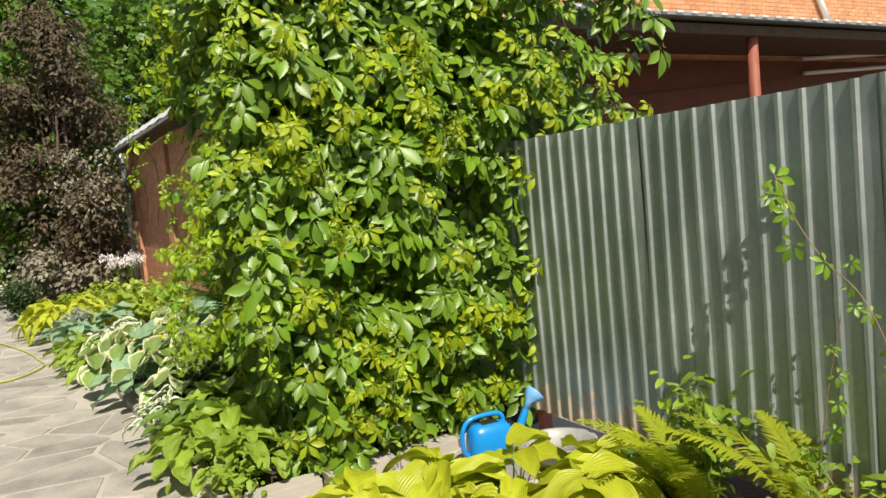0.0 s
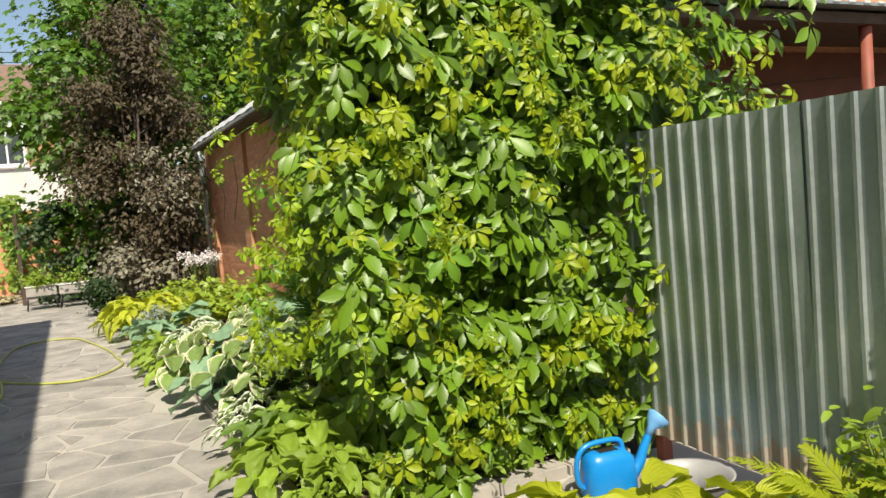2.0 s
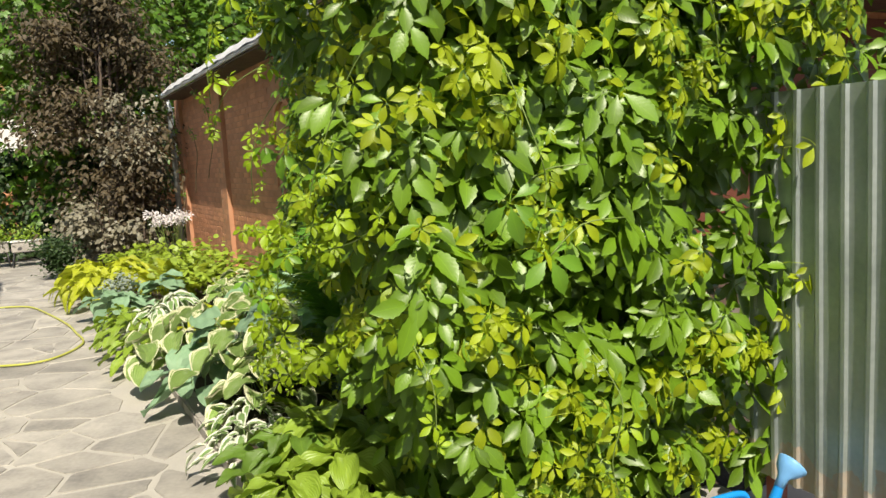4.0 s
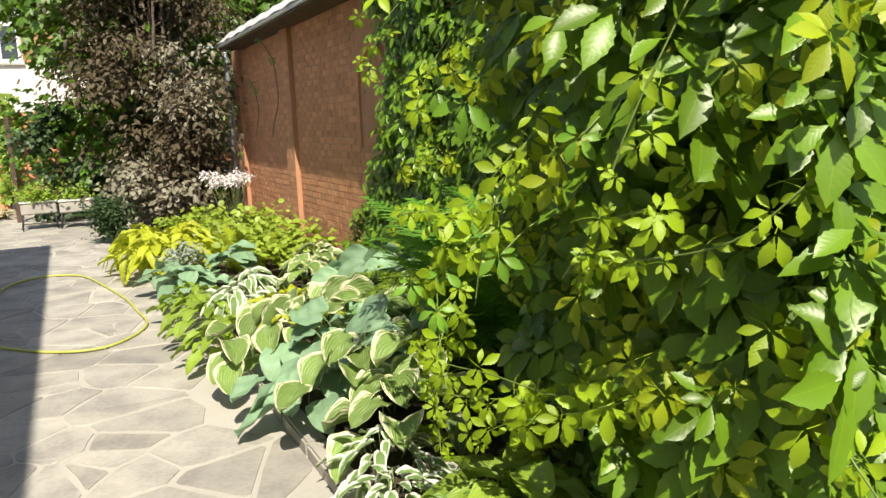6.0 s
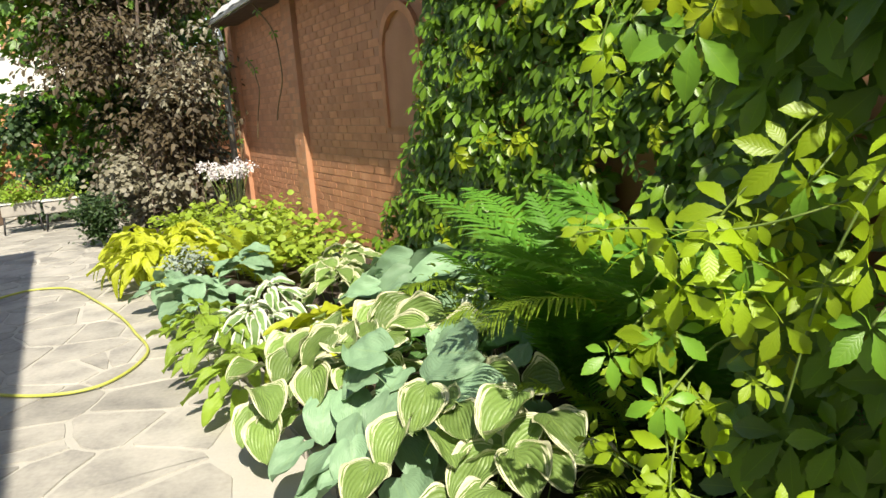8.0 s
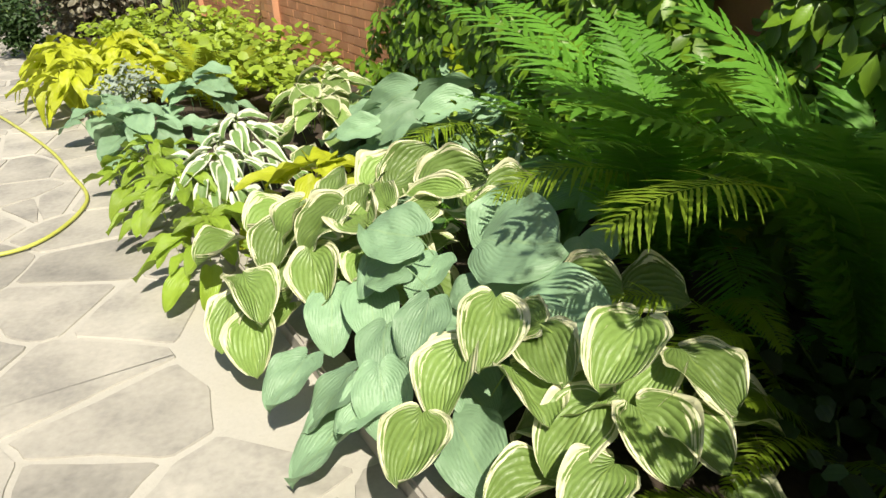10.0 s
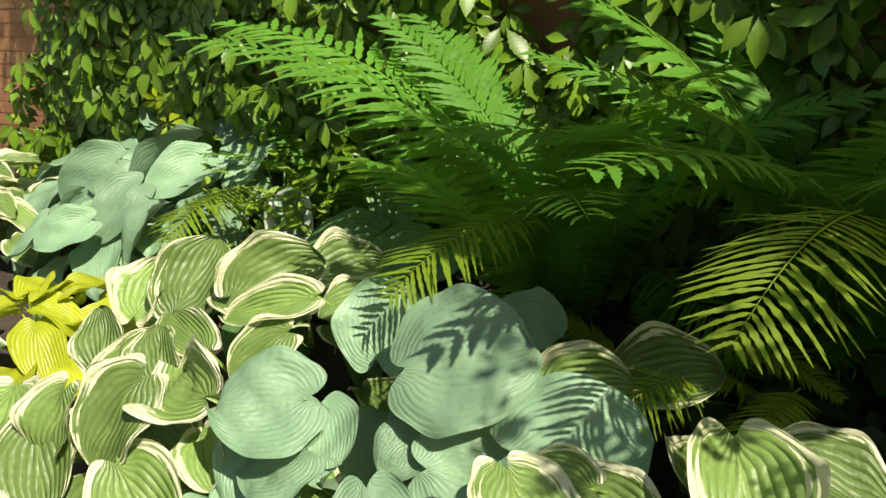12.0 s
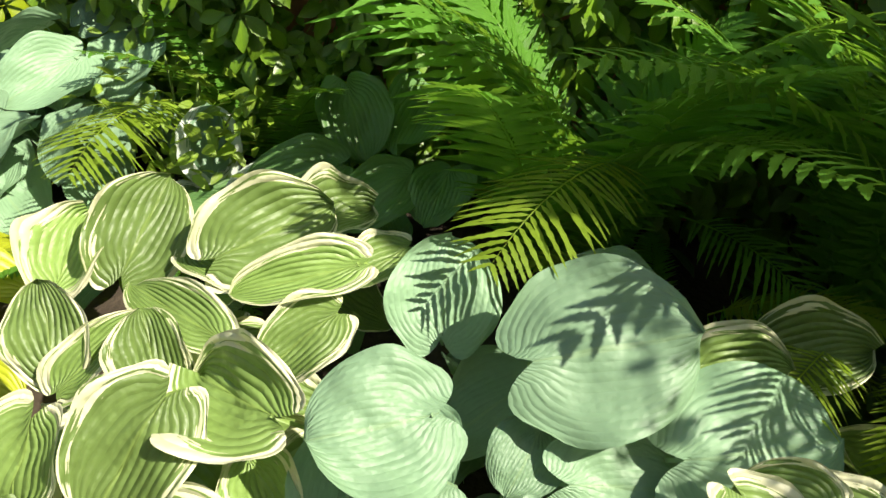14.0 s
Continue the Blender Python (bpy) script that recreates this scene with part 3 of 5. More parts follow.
def creeper_samples(count, seed, deep=0.3):
    """Places on the skin of the creeper's block and in the gloom behind it, with the way out."""
    r = random.Random(seed)
    out = []
    while len(out) < count:
        face = r.random()
        inner = r.random() < deep
        depth = r.uniform(0.25, 0.9) if inner else abs(r.gauss(0, 0.07))
        z = r.uniform(0.1, 3.0)
        if face < 0.47:  # towards the walk's start
            n = r.uniform(1.64, 4.08)
            if (n > 3.36 and z < 1.6) or n < 1.66 + 0.35 * max(0.0, 0.8 - z):
                continue
            q = Vector((n, 0, z))
            bulge = 0.13 * noise.noise(q * 1.7) + 0.07 * noise.noise(q * 4.5)
            u = 3.9 + bulge - 0.45 * max(0.0, n - 2.9) + 0.4 * max(0.0, 0.65 - z) + 1.2 * max(0.0, 1.75 - n) ** 2
            p, o = Vector((n, u + depth, z)), Vector((-0.25 if n < 2 else 0.0, -1, 0))
        elif face < 0.93:  # towards the patio
            u = r.uniform(3.95, 5.7)
            if u > 5.0 and (inner or r.random() < 0.3):
                continue
            q = Vector((9, u, z))
            bulge = 0.13 * noise.noise(q * 1.7) + 0.06 * noise.noise(q * 4.5)
            back = max(0.0, u - 5.45)
            lean = 0.27 * min(1.0, max(0.0, z - 1.4)) * min(1.0, max(0.0, (u - 4.6) / 0.6))
            n = 1.78 + 0.15 * min(1.0, max(0.0, u - 4.2)) - lean + bulge + 0.9 * max(0.0, 4.15 - u) + 1.5 * back + 0.3 * max(0.0, 0.8 - z)
            p, o = Vector((n + depth, u, z)), Vector((-1, -0.3 + 0.8 * back, 0))
        else:
            q = Vector((r.uniform(1.6, 3.9), r.uniform(3.95, 4.8), 3.3))
            p, o = Vector((q.x, q.y, 2.92 - depth * 0.5)), Vector((0, -0.2, 1))
        if not inner and noise.noise(q * 3.1 + Vector((2, 7, 1))) < -0.28:
            continue
        out.append((p, o))
    return out


def young_clusters(parent, samples, seed):
    """Small clusters of fresh yellow-green leaves standing out of the skin."""
    r = random.Random(seed)
    lots = [[] for _ in YOUNG]
    for i, (p, o) in enumerate(samples):
        c = p + Vector(o) * r.uniform(0.02, 0.12)
        for k in range(r.randrange(2, 6)):
            q = c + Vector((r.gauss(0, 0.04), r.gauss(0, 0.04), r.gauss(0, 0.05)))
            lots[k % 3].append(aim(q, Vector(o) + Vector((r.gauss(0, 0.4), r.gauss(-0.1, 0.4), 0.4 + r.gauss(0, 0.3))), Vector((r.gauss(0, 0.6), r.gauss(0, 0.6), -0.6)), r.uniform(0.45, 1.0)))
    for b, lot in zip(YOUNG, lots):
        ob = new("young_foliage", b.mesh("young_foliage", M_YOUNG, lot))
        ob.parent = parent
        tagged(ob, "fresh yellow-green shoot leaves", kind="stuff")


def core_samples(count, seed):
    """Places in the dark heart of the block."""
    r = random.Random(seed)
    out = []
    while len(out) < count:
        p = Vector((r.uniform(2.05, 3.9), r.uniform(4.2, 4.95), r.uniform(0.1, 2.85)))
        if p.x < 3.6 or p.z > 1.5:
            out.append((p, Vector((-0.3, -1, 0))))
    return out


creeper = thing("creeper", "tall wall of green five-leaved creeper in full leaf", "climbing plant", at=L.copy())
clothe(creeper, creeper_samples(3400, 11, 0.5), 290, (0.75, 1.5), 2)
clothe(creeper, core_samples(2100, 14), 0, (1.0, 1.6), 7)
young_clusters(creeper, [q for q in creeper_samples(300, 12, 0.0) if q[0].z < 2.85][:240], 5)
# its woody stems, inside
srng = random.Random(4)
for k in range(9):
    n0, u0 = srng.uniform(2.2, 3.0), srng.uniform(4.4, 5.2)
    pts = [(n0, u0, 0.0)]
    for j in range(6):
        pts.append((pts[-1][0] + srng.gauss(0, 0.06), pts[-1][1] + srng.gauss(0, 0.06), 0.45 * (j + 1)))
    part("stem", tubed(spline(pts, 3), 0.018, 5), M_VINE, creeper, "brown woody creeper stem")


def wall_creeper_samples(count, seed):
    r = random.Random(seed)
    out = []
    while len(out) < count:
        u, z = r.uniform(6.0, 10.2), r.uniform(0.15, 3.1)
        edge = 9.55 + 0.45 * math.sin(z * 2.2 + 0.5) + (0.5 * max(0, 0.8 - z)) - 0.12 * max(0, z - 2.2)
        if u > edge:
            continue
        thick = 0.24 + 0.1 * noise.noise(Vector((u * 1.5, z * 1.5, 2)))
        if noise.noise(Vector((u * 1.1, z * 1.3, 8))) < -0.33 and z < 2.2:
            continue
        p = Vector((WALL_N - 0.05 - thick * r.random() ** 0.6, u, z))
        out.append((p, Vector((-1, -0.15, 0.05))))
    return out


wall_creeper = thing("wall_creeper", "green creeper hanging over the brick shed wall", "climbing plant", at=L.copy())
clothe(wall_creeper, wall_creeper_samples(3600, 21), 0, (0.6, 1.15), 3)
young_clusters(wall_creeper, wall_creeper_samples(70, 22), 6)


YOUNG_MESH = [b.mesh("young_leaf", M_YOUNG_OB) for b in YOUNG]
MID_MESH = [b.mesh("light_leaf", M_MID) for b in YOUNG]
CREEPER_MESH = [b.mesh("creeper_leaf", M_CREEPER_OB) for b in CREEPER[:3]]


def strand(parent, pts, young=True, leaves=9, seed=0, rad=0.0022, size=(0.7, 1.25)):
    """A hanging shoot with leaves along it."""
    r = random.Random(seed)
    line = spline(pts, 6)
    part("shoot", tubed(line, rad, 5), M_STEM if young else M_VINE, parent, "thin trailing shoot")
    lots = [[], [], []]
    for i in range(leaves):
        t = (i + 0.7) / leaves
        p = line[min(len(line) - 1, int(t * (len(line) - 1)))]
        nrm = Vector((-0.6, -0.75, 0.45)) + Vector((r.gauss(0, 0.3), r.gauss(0, 0.3), r.gauss(0, 0.25)))
        tip = Vector((r.gauss(0, 0.7), r.gauss(0, 0.7), -0.6))
        p = p + Vector((r.gauss(0, 0.03), r.gauss(0, 0.03), r.gauss(0, 0.02)))
        lots[i % 3].append(aim(p, nrm, tip, r.uniform(*size) * (1.15 - 0.6 * t)))
    for me, lot in zip(YOUNG_MESH if young else CREEPER_MESH, lots):
        for m in lot:
            child("leaf", me, parent, m)


# ---- hostas ----
def hosta_blade(length, width, seed, cup=0.22, droop=0.3, wave=0.05, rows=17, cols=16, pointed=0.6, stalk=0.9):
    """A heart-shaped leaf from its notch along +y to the tip, with lobes behind the notch and a stalk."""
    r = random.Random(seed)
    b = Blade()
    ph, ph2, lean, twist, curl = r.uniform(0, 6), r.uniform(0, 6), r.uniform(-0.1, 0.1), r.uniform(-0.12, 0.12), r.uniform(-0.5, 0.7)
    grid = []
    for j in range(rows + 1):
        t = (j / rows) ** 0.9
        e = 0.12 + 0.88 * t
        w = width * 0.5 * (math.sqrt(max(0, 1 - ((e - 0.40) / 0.42) ** 2)) if e < 0.40 else max(0.0, 1 - ((e - 0.40) / 0.60) ** 2) ** pointed)
        row = []
        for i in range(cols + 1):
            s = 2 * i / cols - 1
            a = abs(s)
            lobe = 0.20 * math.sin(math.pi * min(1.0, a * 1.05)) ** 0.8 * min(1.0, width)
            y = length * (t - lobe * (1 - t) ** 4)
            z = cup * width * (a ** 1.6) * math.sin(math.pi * (0.15 + 0.7 * t)) - droop * length * t * t - 0.10 * length * lobe * 4 * (1 - t) ** 4
            z += wave * width * a ** 2.5 * math.sin(9 * t + ph + (2 if s > 0 else 0)) + 0.024 * width * math.sin(7 * t + 3 * s + ph2) + 0.016 * width * math.sin(13 * t - 5 * s + ph)
            z += 0.02 * width * noise.noise(Vector((s * 4.5, t * 6, seed))) + twist * s * t * width - curl * width * max(0.0, a - 0.72) ** 1.5 * (1 if s > 0 else -0.4)
            k = max(0.0, 1 - t / 0.3) ** 2 * min(1.0, a * 3.5)
            c = (a + (1 - a) * k) * (1 if s > 0 else -1)
            row.append(len(b.v))
            b.v.append(Vector((s * w + lean * length * t * t, y, z)))
            b.uv.append((0.5 + 0.5 * c, t))
        grid.append(row)
    for p, q in zip(grid, grid[1:]):
        for i in range(cols):
            b.f.append((p[i], p[i + 1], q[i + 1], q[i]))
    if stalk:
        k = len(b.v)
        for j, (y, z) in enumerate(((0.04, -0.008), (-0.03, -0.06), (-0.06, -0.3), (-0.08, -0.7))):
            for x in (-0.016, 0.0, 0.016):
                b.v.append(Vector((x * length, y * length, z * length * stalk + (0.012 * length if x else 0))))
                b.uv.append((0.5, 0.05))
            if j:
                q = k + 3 * j
                b.f += [(q - 3, q - 2, q + 1, q), (q - 2, q - 1, q + 2, q + 1)]
    return b


HOSTA = {}


def hosta_meshes(material, length, ratio, cup, droop, wave, pointed):
    key = (material.name, ratio, cup)
    if key not in HOSTA:
        HOSTA[key] = [hosta_blade(1.0, ratio, 31 * k + 7, cup * f, droop * g, wave, pointed=pointed).mesh("hosta_leaf", material) for k, (f, g) in enumerate(((1.0, 1.0), (1.7, 0.6), (0.6, 1.6), (1.2, 2.1)))]
    return HOSTA[key]


def hosta(label, material, n, u, count, leaf, height, radius, seed, ratio=0.78, cup=0.2, droop=0.28, wave=0.05, pointed=0.6, group="hostas in the bed", z0=0.05):
    """A clump: leaves in a spiral, upright in the middle, hanging outwards at the rim."""
    r = random.Random(seed)
    ob = thing("hosta", label, "hosta", group, at=at(n, u, z0))
    meshes = hosta_meshes(material, leaf, ratio, cup, droop, wave, pointed)
    for i in range(count):
        f = ((i + 0.6) / count) ** 0.55
        az = i * 2.39996 + r.gauss(0, 0.25)
        d = Vector((math.cos(az), math.sin(az), 0))
        size = leaf * r.uniform(0.78, 1.15) * (0.85 + 0.2 * f)
        reach = radius * f * r.uniform(0.75, 1.05)
        p = d * max(0.02, reach - size * 0.35) + Vector((0, 0, height * (1.04 - 0.62 * f ** 2.2) * r.uniform(0.88, 1.06)))
        tilt = radians(r.uniform(-8, 20) + 16 * f * f)
        nrm = Vector((0, 0, math.cos(tilt))) + d * math.sin(tilt) + Vector((r.gauss(0, 0.13), r.gauss(0, 0.13) - 0.08, 0))
        tip = d * math.cos(tilt) - Vector((0, 0, math.sin(tilt))) + Vector((r.gauss(0, 0.2), r.gauss(0, 0.2), 0))
        child("leaf", meshes[r.randrange(len(meshes))], ob, aim(p, nrm, tip, size))
    return ob


def hosta_leaf(plant, material, n, u, z, heading, tilt, size, ratio=0.9, cup=0.12, droop=0.2, roll=0.0, which=0, wave=0.04):
    """One large leaf with its middle at (n, u, z); heading of its tip in degrees from +n towards +u."""
    a = radians(heading)
    d = Vector((math.cos(a), math.sin(a), 0))
    t = radians(tilt)
    tip = d * math.cos(t) - Vector((0, 0, math.sin(t)))
    side = Vector((-d.y, d.x, 0))
    nrm = Vector((0, 0, math.cos(t))) + d * math.sin(t) + side * math.tan(radians(roll))
    base = Vector((n, u, z)) - tip * size * 0.45
    me = hosta_meshes(material, size, ratio, cup, droop, wave, 0.62)[which]
    local = plant.matrix_basis.inverted() @ L
    child("leaf", me, plant, local @ aim(base, nrm, tip, size))


VAR = "hosta with green puckered leaves edged in cream"
BLUE = "hosta with large blue-green ribbed leaves"
LIME = "hosta with glossy yellow-green leaves"
WHITE = "low hosta with white-edged wavy leaves"
GREEN = "hosta with fresh green ribbed leaves"

# near corner of the bed, under the creeper
hosta("hosta with fresh yellow-green ribbed leaves", H_LIMEGREEN, 1.62, 4.34, 30, 0.13, 0.26, 0.34, 1)
hosta("hosta with fresh yellow-green ribbed leaves", H_LIMEGREEN, 1.46, 4.75, 34, 0.15, 0.27, 0.36, 2)
hosta("hosta with fresh yellow-green ribbed leaves", H_LIMEGREEN, 1.7, 4.78, 26, 0.18, 0.33, 0.34, 80)
hosta(GREEN, H_GREEN, 1.62, 5.12, 34, 0.15, 0.33, 0.36, 3)
hosta("hosta with soft yellow-green round leaves", H_LIMEGREEN, 1.72, 5.14, 26, 0.19, 0.38, 0.34, 4)
hosta(WHITE, H_WHITE, 1.49, 5.62, 46, 0.10, 0.22, 0.32, 5, ratio=0.5)
hosta(WHITE, H_WHITE, 1.59, 5.98, 40, 0.11, 0.24, 0.30, 6, ratio=0.5)

# the large clumps where the walk ends
big = hosta(BLUE, H_BLUE, 1.60, 6.85, 10, 0.24, 0.30, 0.34, 7, ratio=0.8, cup=0.1)
var = hosta(VAR, H_VAR, 1.80, 6.25, 14, 0.2, 0.36, 0.42, 8, ratio=0.92, cup=0.3)
v2 = hosta(VAR, H_VAR, 1.62, 7.55, 14, 0.2, 0.36, 0.38, 10, ratio=0.92, cup=0.3)
giant = hosta("hosta with very large round blue-green leaves", H_BLUE, 1.98, 6.9, 8, 0.25, 0.36, 0.32, 9, ratio=0.98, cup=0.08)


def spread_leaves(plant, material, rows, cup=0.12, droop=0.1, wave=0.04, face=(-0.55, -0.2, 0.85), loose=0.12):
    """Large leaves, each from its notch (n, u, z), by the heading and dip of its tip in degrees, its length and breadth."""
    local = plant.matrix_basis.inverted() @ L
    for k, (n, u, z, heading, dip, size, ratio) in enumerate(rows):
        h, t = radians(heading), radians(dip)
        tip = Vector((math.cos(h) * math.cos(t), math.sin(h) * math.cos(t), -math.sin(t)))
        f = Vector(face) + Vector((rr.gauss(0, loose), rr.gauss(0, loose), 0))
        nrm = f - tip * f.dot(tip)
        me = hosta_meshes(material, size, ratio, cup, droop, wave, 0.55)[k % 4]
        child("leaf", me, plant, local @ aim(Vector((n, u, z)), nrm, tip, size))


rr = random.Random(17)
# middle layer of both cream-edged clumps and the blue one: (n, u, z, size)
VAR_AT = [(1.61, 6.57, 0.52, 0.19), (1.77, 6.28, 0.55, 0.20), (1.69, 6.46, 0.50, 0.18), (1.48, 6.57, 0.44, 0.19), (1.34, 6.49, 0.35, 0.18), (1.62, 6.42, 0.42, 0.18), (1.64, 6.30, 0.38, 0.20), (1.83, 6.26, 0.46, 0.17), (1.92, 6.17, 0.50, 0.18), (1.76, 6.15, 0.40, 0.19), (1.55, 6.72, 0.36, 0.17), (1.26, 7.43, 0.36, 0.20), (1.44, 7.33, 0.40, 0.2), (1.26, 7.87, 0.33, 0.19), (1.17, 7.51, 0.24, 0.19), (1.21, 7.36, 0.22, 0.19), (1.40, 7.6, 0.42, 0.2), (1.46, 7.85, 0.42, 0.2)]
BLUE_AT = [(1.58, 7.15, 0.45, 0.2), (1.72, 7.09, 0.42, 0.19), (1.52, 7.10, 0.36, 0.21), (1.43, 7.20, 0.32, 0.2), (1.30, 6.93, 0.22, 0.22), (1.24, 7.08, 0.22, 0.2), (1.47, 6.93, 0.32, 0.2), (1.40, 6.78, 0.27, 0.2), (1.56, 6.85, 0.40, 0.2)]
for k, (n, u, z, s) in enumerate(VAR_AT):
    hosta_leaf(var if u < 6.9 else v2, H_VAR, n, u, z, 225 + rr.uniform(-50, 50), rr.uniform(4, 34), s, 0.95, 0.22, roll=rr.uniform(-18, 18), which=k % 4)
for k, (n, u, z, s) in enumerate(BLUE_AT):
    hosta_leaf(big, H_BLUE, n, u, z, 215 + rr.uniform(-35, 35), rr.uniform(12, 38), s, 0.85, 0.1, roll=rr.uniform(-12, 12), which=k % 4)
# the topmost leaves
spread_leaves(v2, H_VAR, [(1.92, 7.75, 0.46, 357, -38, 0.23, 0.85), (1.87, 7.86, 0.45, 12, -26, 0.17, 0.95), (1.64, 7.67, 0.48, 41, -52, 0.16, 0.90), (1.62, 7.66, 0.46, 321, -43, 0.18, 0.50), (1.66, 7.49, 0.48, 49, -44, 0.14, 0.95), (1.60, 7.26, 0.56, 69, 12, 0.20, 0.95), (1.57, 7.41, 0.58, 156, 35, 0.2, 0.95), (1.50, 7.58, 0.55, 171, 50, 0.17, 0.95), (1.76, 7.44, 0.52, 75, -7, 0.23, 0.50), (1.95, 7.26, 0.59, 118, 12, 0.24, 0.50), (1.85, 7.27, 0.55, 140, 18, 0.16, 0.85), (1.99, 7.65, 0.50, 258, 0, 0.19, 0.50), (2.12, 7.23, 0.52, 146, 8, 0.15, 0.85), (1.60, 7.31, 0.45, 236, 31, 0.13, 0.95)], 0.24, 0.15, 0.07)
spread_leaves(giant, H_BLUE, [(1.83, 6.93, 0.56, 289, -16, 0.265, 1.12), (1.66, 7.04, 0.58, 124, 3, 0.185, 1.2), (1.78, 6.68, 0.48, 288, -6, 0.25, 1.12), (1.73, 6.84, 0.42, 288, 2, 0.2, 1.12), (1.61, 7.02, 0.50, 115, 20, 0.16, 1.12), (1.95, 7.11, 0.46, 14, -49, 0.19, 1.12), (2.16, 6.90, 0.50, 255, 0, 0.17, 1.12), (1.80, 6.90, 0.45, 167, 28, 0.12, 1.12)], 0.05, 0.06, 0.03)
spread_leaves(var, H_VAR, [(1.93, 6.68, 0.52, 288, -7, 0.17, 0.95), (2.03, 6.56, 0.50, 288, -12, 0.19, 0.85), (1.70, 6.5, 0.54, 84, 12, 0.13, 0.95)], 0.24, 0.15, 0.07)
back = hosta("hosta with dark green gold-edged leaves in shade", H_VAR, 2.14, 7.5, 8, 0.18, 0.36, 0.26, 13, ratio=0.85, cup=0.24)
spread_leaves(back, H_VAR, [(1.96, 7.56, 0.52, 315, -18, 0.25, 0.85), (2.2, 7.5, 0.46, 330, 4, 0.2, 0.85)], 0.24, 0.15, 0.07)
hosta("hosta with bright yellow leaves", H_LIME, 1.83, 8.32, 18, 0.2, 0.40, 0.33, 14, ratio=0.8)
shade = hosta(GREEN, H_DARK, 2.66, 7.58, 14, 0.18, 0.3, 0.36, 15, ratio=0.75)
spread_leaves(shade, H_DARK, [(2.77, 7.62, 0.55, 223, 43, 0.22, 0.95), (2.95, 7.40, 0.53, 175, 21, 0.30, 0.75), (2.57, 7.37, 0.42, 144, 10, 0.23, 0.75), (2.64, 7.28, 0.42, 177, 19, 0.18, 0.95), (2.70, 7.23, 0.40, 337, -9, 0.14, 0.95), (2.60, 7.57, 0.40, 127, 5, 0.25, 0.75)])
hosta(GREEN, H_DARK, 2.35, 7.95, 14, 0.17, 0.32, 0.3, 16, ratio=0.6)
striped = hosta("small hosta with white-striped bluish leaves", H_STRIPE, 2.55, 7.95, 5, 0.16, 0.28, 0.16, 17, ratio=0.6)
spread_leaves(striped, H_STRIPE, [(2.55, 7.93, 0.32, 33, -50, 0.21, 0.85), (2.6, 7.7, 0.36, 140, 5, 0.2, 0.6)], 0.1, 0.1)
for k, (n, u, c, s, h) in enumerate(((2.45, 8.75, 22, 0.25, 0.42), (2.85, 8.55, 20, 0.25, 0.44), (2.62, 9.15, 20, 0.24, 0.42), (2.9, 8.95, 14, 0.24, 0.5))):
    hosta(BLUE, H_BLUE, n, u, c, s, h, 0.4, 20 + k, ratio=0.78, cup=0.1)
patch = hosta(BLUE, H_BLUE, 2.6, 8.5, 10, 0.22, 0.38, 0.4, 36, ratio=0.78, cup=0.1)
spread_leaves(patch, H_BLUE, [(2.79, 8.61, 0.58, 152, 14, 0.33, 0.78), (2.67, 8.39, 0.55, 159, 15, 0.27, 0.78), (2.45, 8.52, 0.52, 168, 14, 0.24, 0.78), (2.39, 8.37, 0.48, 161, 16, 0.22, 0.85), (2.92, 8.38, 0.53, 196, 16, 0.26, 0.85), (2.97, 8.48, 0.52, 279, 9, 0.25, 0.78), (2.57, 8.79, 0.54, 142, 15, 0.30, 0.78), (2.34, 8.76, 0.50, 171, 14, 0.21, 0.78), (2.92, 8.57, 0.54, 323, -22, 0.17, 0.85), (2.24, 8.56, 0.46, 147, 11, 0.21, 0.78), (2.50, 8.28, 0.48, 174, 17, 0.20, 0.85)], 0.16, 0.32, loose=0.42)
hosta("hosta with soft green pale-edged leaves", H_VAR, 2.25, 9.35, 22, 0.2, 0.42, 0.38, 26, ratio=0.7)
hosta("hosta with soft green pale-edged leaves", H_VAR, 2.50, 9.85, 20, 0.2, 0.42, 0.36, 27, ratio=0.7)
hosta(WHITE, H_WHITE, 1.53, 8.9, 40, 0.16, 0.36, 0.36, 28, ratio=0.42, droop=0.5)
hosta(WHITE, H_WHITE, 1.76, 9.3, 34, 0.16, 0.38, 0.34, 29, ratio=0.42, droop=0.5)
hosta("low hosta with narrow yellow-green leaves", H_LIMEGREEN, 1.33, 8.25, 34, 0.15, 0.28, 0.32, 30, ratio=0.55)
hosta("low hosta with narrow yellow-green leaves", H_LIMEGREEN, 1.33, 8.85, 36, 0.15, 0.28, 0.33, 31, ratio=0.55)
hosta("low hosta with narrow yellow-green leaves", H_LIMEGREEN, 1.33, 9.45, 36, 0.15, 0.28, 0.34, 32, ratio=0.55)
hosta(BLUE, H_BLUE, 1.36, 10.1, 16, 0.21, 0.34, 0.34, 33, ratio=0.85, cup=0.1)
hosta(BLUE, H_BLUE, 1.83, 10.45, 16, 0.22, 0.4, 0.34, 34, ratio=0.85, cup=0.1)
hosta(BLUE, H_BLUE, 1.26, 10.7, 12, 0.18, 0.3, 0.3, 35, ratio=0.85, cup=0.1)
for k, (n, u) in enumerate(((1.2, 11.7), (1.18, 12.35), (1.6, 12.1), (1.25, 12.95), (1.7, 12.75), (1.55, 11.45))):
    hosta(LIME, H_LIME, n, u, 34, 0.2, 0.40, 0.4, 40 + k, ratio=0.6, droop=0.5)
